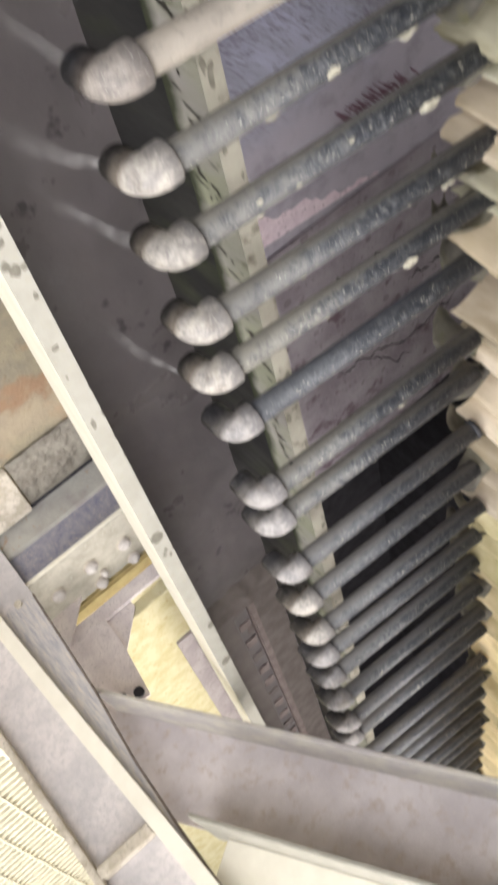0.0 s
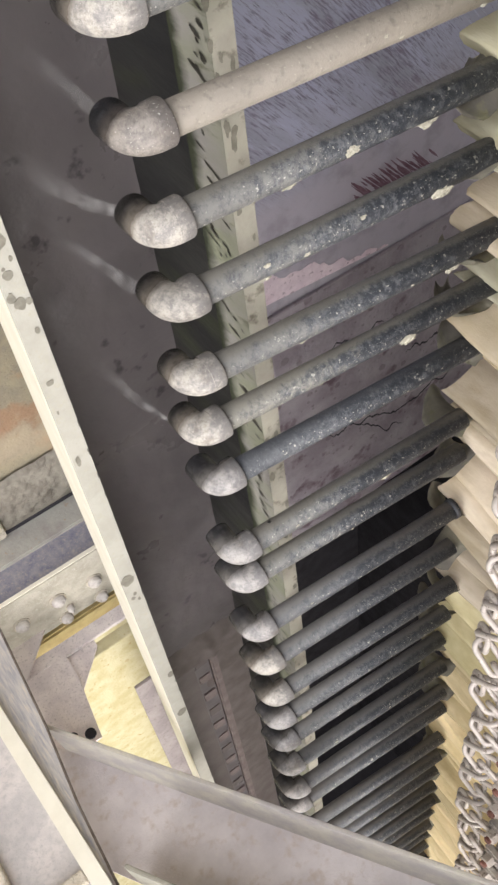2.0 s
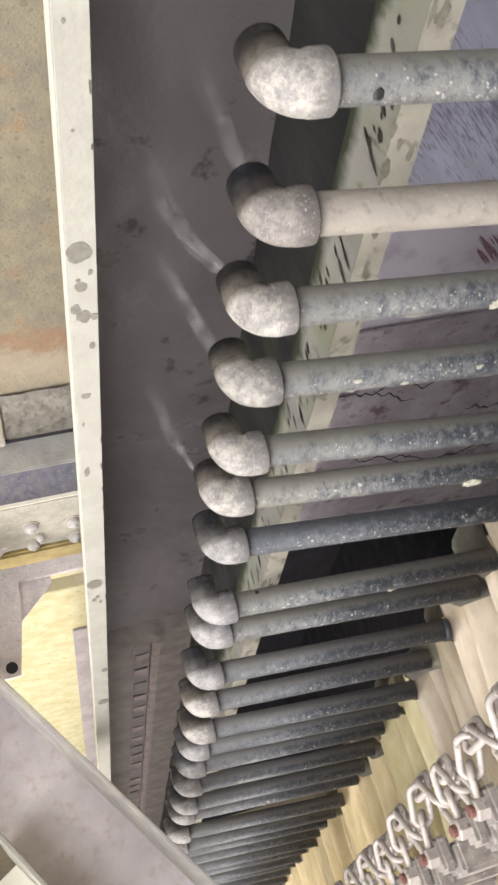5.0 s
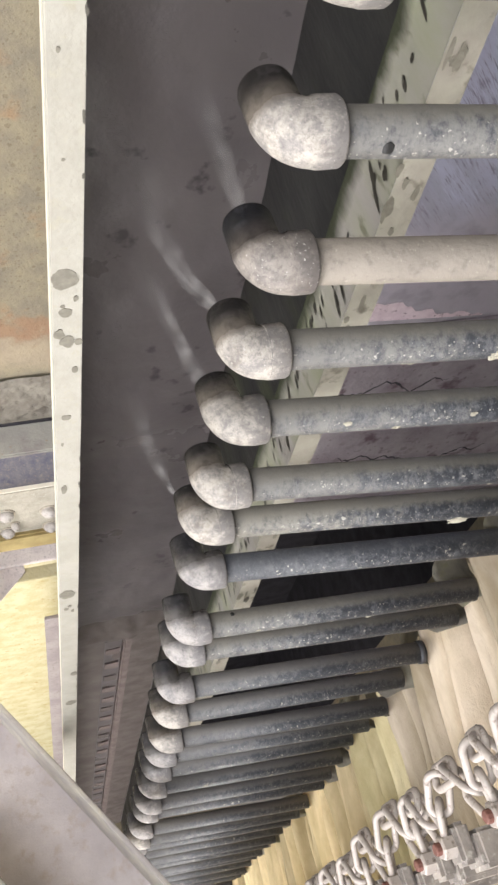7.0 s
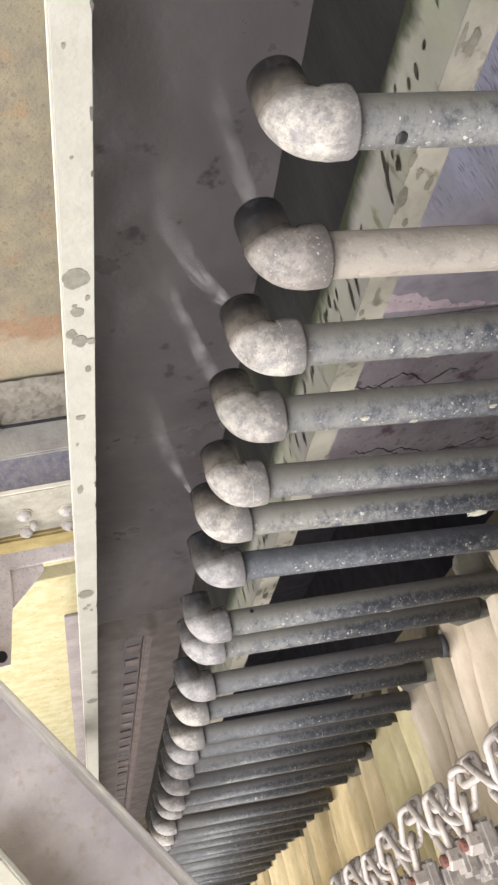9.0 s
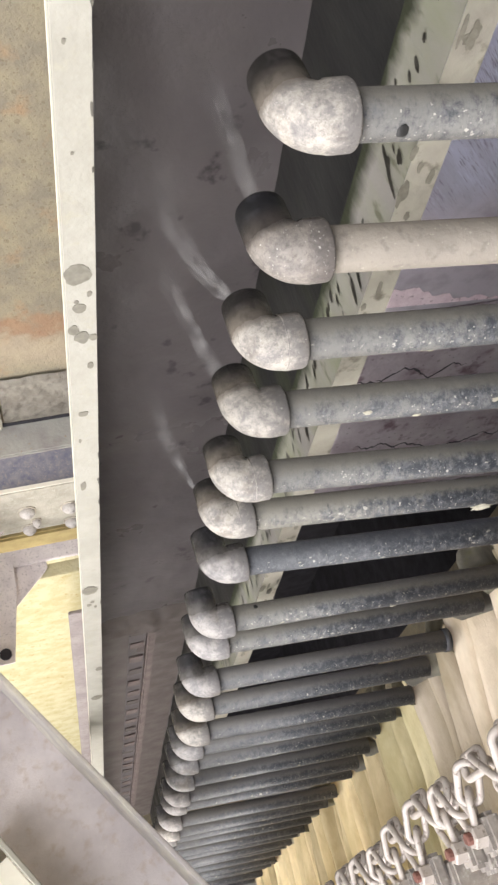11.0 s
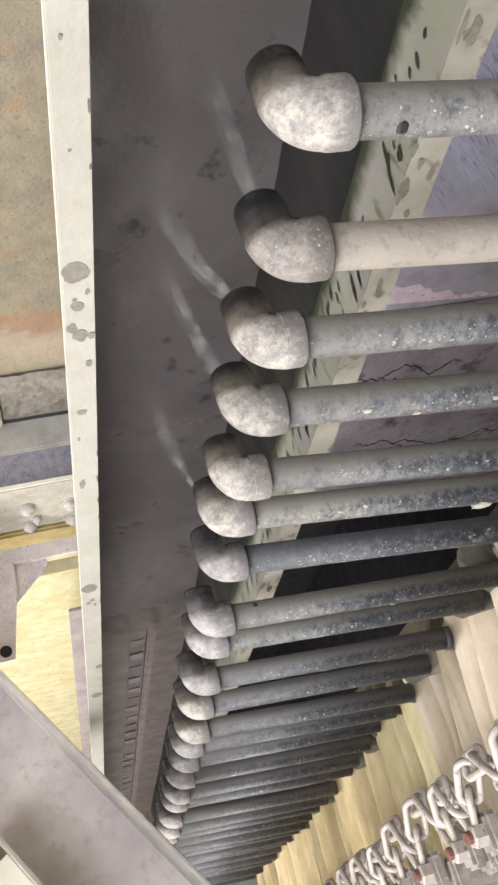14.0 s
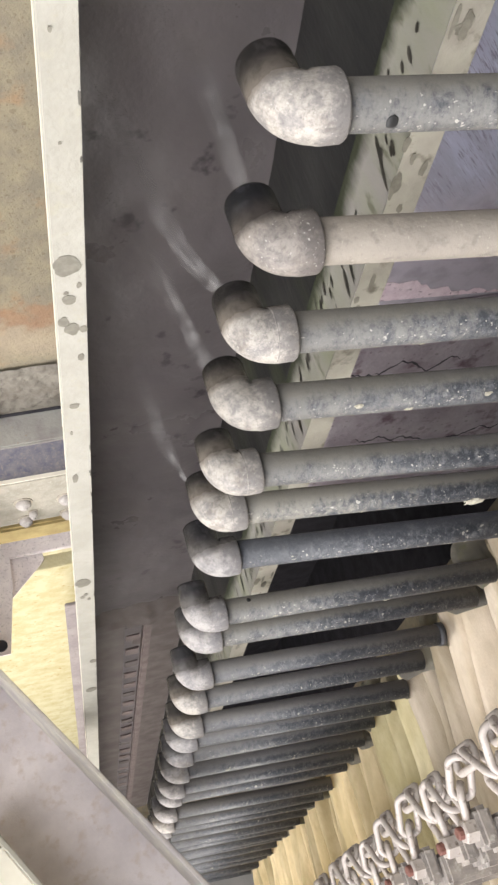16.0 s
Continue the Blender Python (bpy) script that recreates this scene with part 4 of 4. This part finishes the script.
part("long_plate", box(-0.7, -0.325, 3.76, 6.8, 0.015, 0.03, 0.004), M_LILACPLATE, frame_)
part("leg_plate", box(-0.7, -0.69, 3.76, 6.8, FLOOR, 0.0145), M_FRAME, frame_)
tagged(part("floor_yellow", box(-0.8, 0.55, 3.4, 8.9, FLOOR + 0.004, FLOOR + 0.02), M_YELLOW), "floor caked with yellow sulphur dust", "floor", kind="structure")
tagged(part("dust_heap", box(-0.6, 0.6, 3.3, 3.44, -0.2, -0.15, 0.01), M_OCHRE), "ochre dust caked behind the beam", "dust", kind="structure")
bm = bmesh.new()
bmesh.ops.create_grid(bm, x_segments=120, y_segments=50, size=0.5, matrix=Matrix.Translation((-0.55, 2.782, FLOOR)) @ Matrix.Diagonal((0.7, 0.286, 1, 1)))
for v in bm.verts:
    lump = 0.013 * noise.noise(v.co * 13) + 0.008 * noise.noise(v.co * 34) + 0.004 * noise.noise(v.co * 90)
    edge = max(0.0, min(1.0, (v.co.y - 2.63) / 0.03 + 0.15, (2.925 - v.co.y) / 0.05))
    v.co.z += 0.004 + (0.018 + lump) * edge
tagged(part("mortar_strip", bm, M_PATCH, None, smooth=True), "rough lumpy grey mortar strip along the beam", "floor", kind="structure")
tagged(part("floor_plate", box(-0.192, 1.5, 2.645, 2.925, FLOOR + 0.0005, FLOOR + 0.035, 0.005), M_PALESTEEL), "dusty pale steel plate let into the floor", "floor", kind="structure")
# black strip paints in the shadow along the beam's foot
tagged(part("floor_gap", box(-0.9, 1.5, 2.926, 2.944, FLOOR + 0.0005, FLOOR + 0.006), M_PIT), "black strip painted as the shaded gap between mortar and beam", "floor", kind="structure")
tagged(part("drip_tray", box(-3.2, -0.85, -2.5, 2.6, FLOOR + 0.004, FLOOR + 0.02), M_LAV), "lavender drip tray floor streaked by dark runs", "floor", kind="structure")
tagged(part("floor_mauve", box(-3.2, -0.85, 2.6, 4.355, FLOOR + 0.004, FLOOR + 0.012), M_MAUVE), "mauve-grey cracked floor before the pit", "floor", kind="structure")


def blot(name, x, y, z, rx, ry, material, seed, label, rag=0.35, thick=0.001, spin=0.0):
    """A flat dried blot with a ragged outline."""
    bm = bmesh.new()
    n = 40
    lo, hi = [], []
    for k in range(n):
        a = math.tau * k / n
        r = 1 + rag * noise.noise(Vector((math.cos(a) * 1.1, math.sin(a) * 1.1, seed))) + 0.3 * rag * noise.noise(Vector((math.cos(a) * 3, math.sin(a) * 3, seed + 5)))
        for lst, zz in ((lo, z), (hi, z + thick)):
            u, w = rx * r * math.cos(a), ry * r * math.sin(a)
            lst.append(bm.verts.new((x + u * math.cos(spin) - w * math.sin(spin), y + u * math.sin(spin) + w * math.cos(spin), zz)))
    bm.faces.new(hi)
    for k in range(n):
        bm.faces.new((lo[k], lo[(k + 1) % n], hi[(k + 1) % n], hi[k]))
    return part(name, bm, material, None, "")


tray_z = FLOOR + 0.0202
# pink residue: one straight edge along the tray's lip, a ragged one behind it
bm = bmesh.new()
front, back = [], []
for k in range(31):
    f = k / 30
    x, y = -1.42 - 0.74 * f, 2.515 + 0.06 * f
    reach = 0.2 * (1 - f) ** 1.3 * (1 + 0.5 * noise.noise(Vector((f * 7, 3.3, 0)))) + 0.035 * noise.noise(Vector((f * 19, 1.3, 0)))
    front.append(bm.verts.new((x, y, tray_z + 0.0008)))
    back.append(bm.verts.new((x, y - max(0.006, reach), tray_z + 0.0008)))
for k in range(30):
    bm.faces.new((front[k], front[k + 1], back[k + 1], back[k]))
bmesh.ops.recalc_face_normals(bm, faces=bm.faces)
bmesh.ops.solidify(bm, geom=bm.faces[:], thickness=0.0007)
tagged(part("residue_patch", bm, M_PINK), "pink residue patch along the lip of the tray", "residue", kind="structure")
tagged(part("tray_lip", box(-3.2, -0.85, 2.585, 2.6, FLOOR + 0.0205, FLOOR + 0.034, 0.003), M_MAUVE), "mauve lip of the drip tray", "trim", kind="structure")
for k in range(90):
    sx = random.uniform(-2.4, -2.0)
    sy = 2.235 - 0.14 * (sx + 2.0) * 0.6 + random.uniform(-0.05, 0.04)
    tagged(blot("stain", sx, sy, tray_z + 0.0005 + k * 0.00003, random.uniform(0.025, 0.075), random.uniform(0.002, 0.0055), M_REDSTAIN, k * 3.3, "", 0.5, 0.0005, radians(131)), "dark red stain on the tray", "stain", kind="structure")

# cracks in the floor before the pit
for k, (cx, cy, n) in enumerate(((-1.55, 2.98, 40), (-2.3, 3.35, 46), (-1.8, 3.6, 54), (-1.75, 3.05, 16), (-2.0, 3.66, 20))):
    bm = bmesh.new()
    px, py, way = cx, cy, 0.0
    top = FLOOR + 0.0124 + 0.0001 * k
    for j in range(n):
        way = 0.35 * way + random.uniform(-0.02, 0.022)
        qx, qy = px - 0.016, py + way
        w0, w1 = (0.006 * (1 + noise.noise(Vector((q * 0.35, k, 2.0)))) * min(1, (n - q) / 6, (q + 1) / 4) for q in (j, j + 1))
        bm.faces.new([bm.verts.new(p) for p in ((px, py - w0, top), (qx, qy - w1, top), (qx, qy + w1, top), (px, py + w0, top))])
        px, py = qx, qy
    bmesh.ops.recalc_face_normals(bm, faces=bm.faces)
    tagged(part("crack", bm, M_PIT), "jagged dark crack in the floor", "crack", kind="structure")

# dried drips on the outer rim
DRIPS = [(-0.311, 0.808, 0.0155, 0.016), (-0.309, 0.861, 0.003, 0.003), (-0.326, 0.848, 0.0032, 0.005), (-0.312, 0.875, 0.0082, 0.008), (-0.303, 0.92, 0.0071, 0.009), (-0.314, 0.938, 0.0092, 0.01),
         (-0.33, 0.94, 0.0051, 0.006), (-0.325, 1.005, 0.0041, 0.007), (-0.312, 1.129, 0.0073, 0.006), (-0.305, 1.207, 0.002, 0.005), (-0.307, 1.358, 0.0045, 0.013), (-0.307, 0.474, 0.002, 0.003),
         (-0.311, 0.612, 0.002, 0.002), (-0.311, 1.832, 0.016, 0.018), (-0.316, 1.9, 0.004, 0.006), (-0.308, 1.915, 0.0042, 0.007), (-0.322, 1.93, 0.003, 0.006), (-0.326, 2.377, 0.008, 0.013), (-0.318, 2.634, 0.014, 0.016)]
for k, (x, y, rx, ry) in enumerate(DRIPS):
    st = blot("drip_stain", x, y, RIM + 0.0004 + k * 0.00004, rx * 1.15, ry * 1.15, M_STAIN, k * 1.7, "", 0.3, 0.0004)
    st.parent = trough
# the paint of the rim is chipped along its inner edge
for k in range(18):
    y = 0.25 + 2.6 * random.random() ** 1.2
    st = blot("paint_chip", -0.3345 + random.uniform(-0.001, 0.0015), y, RIM + 0.0003 + k * 0.00001, random.uniform(0.0008, 0.002), random.uniform(0.003, 0.012), M_WETSTAIN, k * 2.3, "", 0.7, 0.0003)
    st.parent = trough
# runs on the inner rim and its face
for k in range(200):
    y = random.uniform(0.2, 3.6)
    if random.random() < 0.26:
        st = blot("drip_stain", random.uniform(-0.78, -0.736), y, RIM + 0.0004 + k * 0.00001, random.uniform(0.003, 0.008), random.uniform(0.006, 0.02), M_WETSTAIN if random.random() < 0.2 else M_STAIN, k * 1.7, "", 0.45, 0.0004)
    else:
        zc, h, w = RIM - random.uniform(0.016, 0.08), random.choice((0.004, 0.006, 0.009, 0.013, 0.02)), random.uniform(0.002, 0.0065)
        st = part("drip_run", tube([(-0.731, y, zc + h), (-0.7306, y, zc + h * 0.6), (-0.7304, y, zc), (-0.7306, y, zc - h * 0.7), (-0.731, y, zc - h)], [w * 0.1, w * 0.7, w, w * 0.8, w * 0.1], 8), M_WETSTAIN, None)
        for v in st.data.vertices:
            v.co.x = -0.7378 + (RIM - v.co.z) * 0.0894 + 0.0004 + k * 0.00001
            v.co.y += (v.co.z - zc) * 0.55
    st.parent = trough

# slab, ribbed channel and rail at the far end of the trough
part("slab", box(-0.505, -0.376, 3.06, FAR, 0.3, 0.3765, 0.003), M_SLAB, trough, "brown silted slab")
part("slab", box(-0.728, -0.6045, 3.075, FAR, 0.3, 0.3755, 0.003), M_SILT, trough, "brown silted slab")
bm = bmesh.new()
bmesh.ops.create_grid(bm, x_segments=60, y_segments=26, size=0.5, matrix=Matrix.Translation((-0.556, 3.06, 0)) @ Matrix.Diagonal((0.344, 0.24, 1, 1)))
for v in bm.verts:
    f = min(1.0, max(0.0, (v.co.y - 2.94) / 0.17 + 0.25 * noise.noise(Vector((v.co.x * 14, 2.0, 0)))))
    v.co.z = 0.358 + 0.026 * f * f * (3 - 2 * f) + 0.0025 * noise.noise(v.co * 26) + 0.012 * f * math.exp(-((v.co.x + 0.588) / 0.03) ** 2)
part("silt_bank", bm, M_SILT, trough, "brown silt washed up before the slab", smooth=True)
part("rail", box(-0.604, -0.572, 3.15, FAR - 0.01, 0.3, 0.394, 0.006), M_REDSILT, trough, "brown silted rail")
part("channel", box(-0.571, -0.506, 3.06, FAR - 0.01, 0.3, 0.366), M_SILT, trough)
for k in range(20):
    y = 3.2 + k * 0.15 + random.uniform(-0.012, 0.012)
    w = random.uniform(0.8, 1.1)
    part("rib", box(-0.566, -0.511, y - 0.034 * w, y + 0.03, 0.3, 0.369 + 0.006 * w, 0.003), M_REDSILT if k % 3 else M_SLAB, trough)

# ---- walkway grating beyond the column ----
walkway = thing("walkway_grating", "cream dusted bar grating of a walkway", "grating")
for k in range(56):
    y = 3.1 + k * 0.055
    part("bar", box(0.5005, 1.6995, y, y + 0.02, -0.03, -0.0085, 0.003), M_GRATE, walkway)
for k in range(9):
    part("cross_rod", box(0.5 + k * 0.15, 0.508 + k * 0.15, 3.1, 6.2, -0.008, 0.003), M_GRATE, walkway)
for x in (0.49, 1.7):
    part("edge_bar", box(x, x + 0.01, 3.1, 6.2, -0.04, 0.004), M_GRATE, walkway)
for y in (3.2, 6.0):
    part("support", box(0.5, 1.7, y, y + 0.05, FLOOR, -0.0305), M_PALESTEEL, walkway)
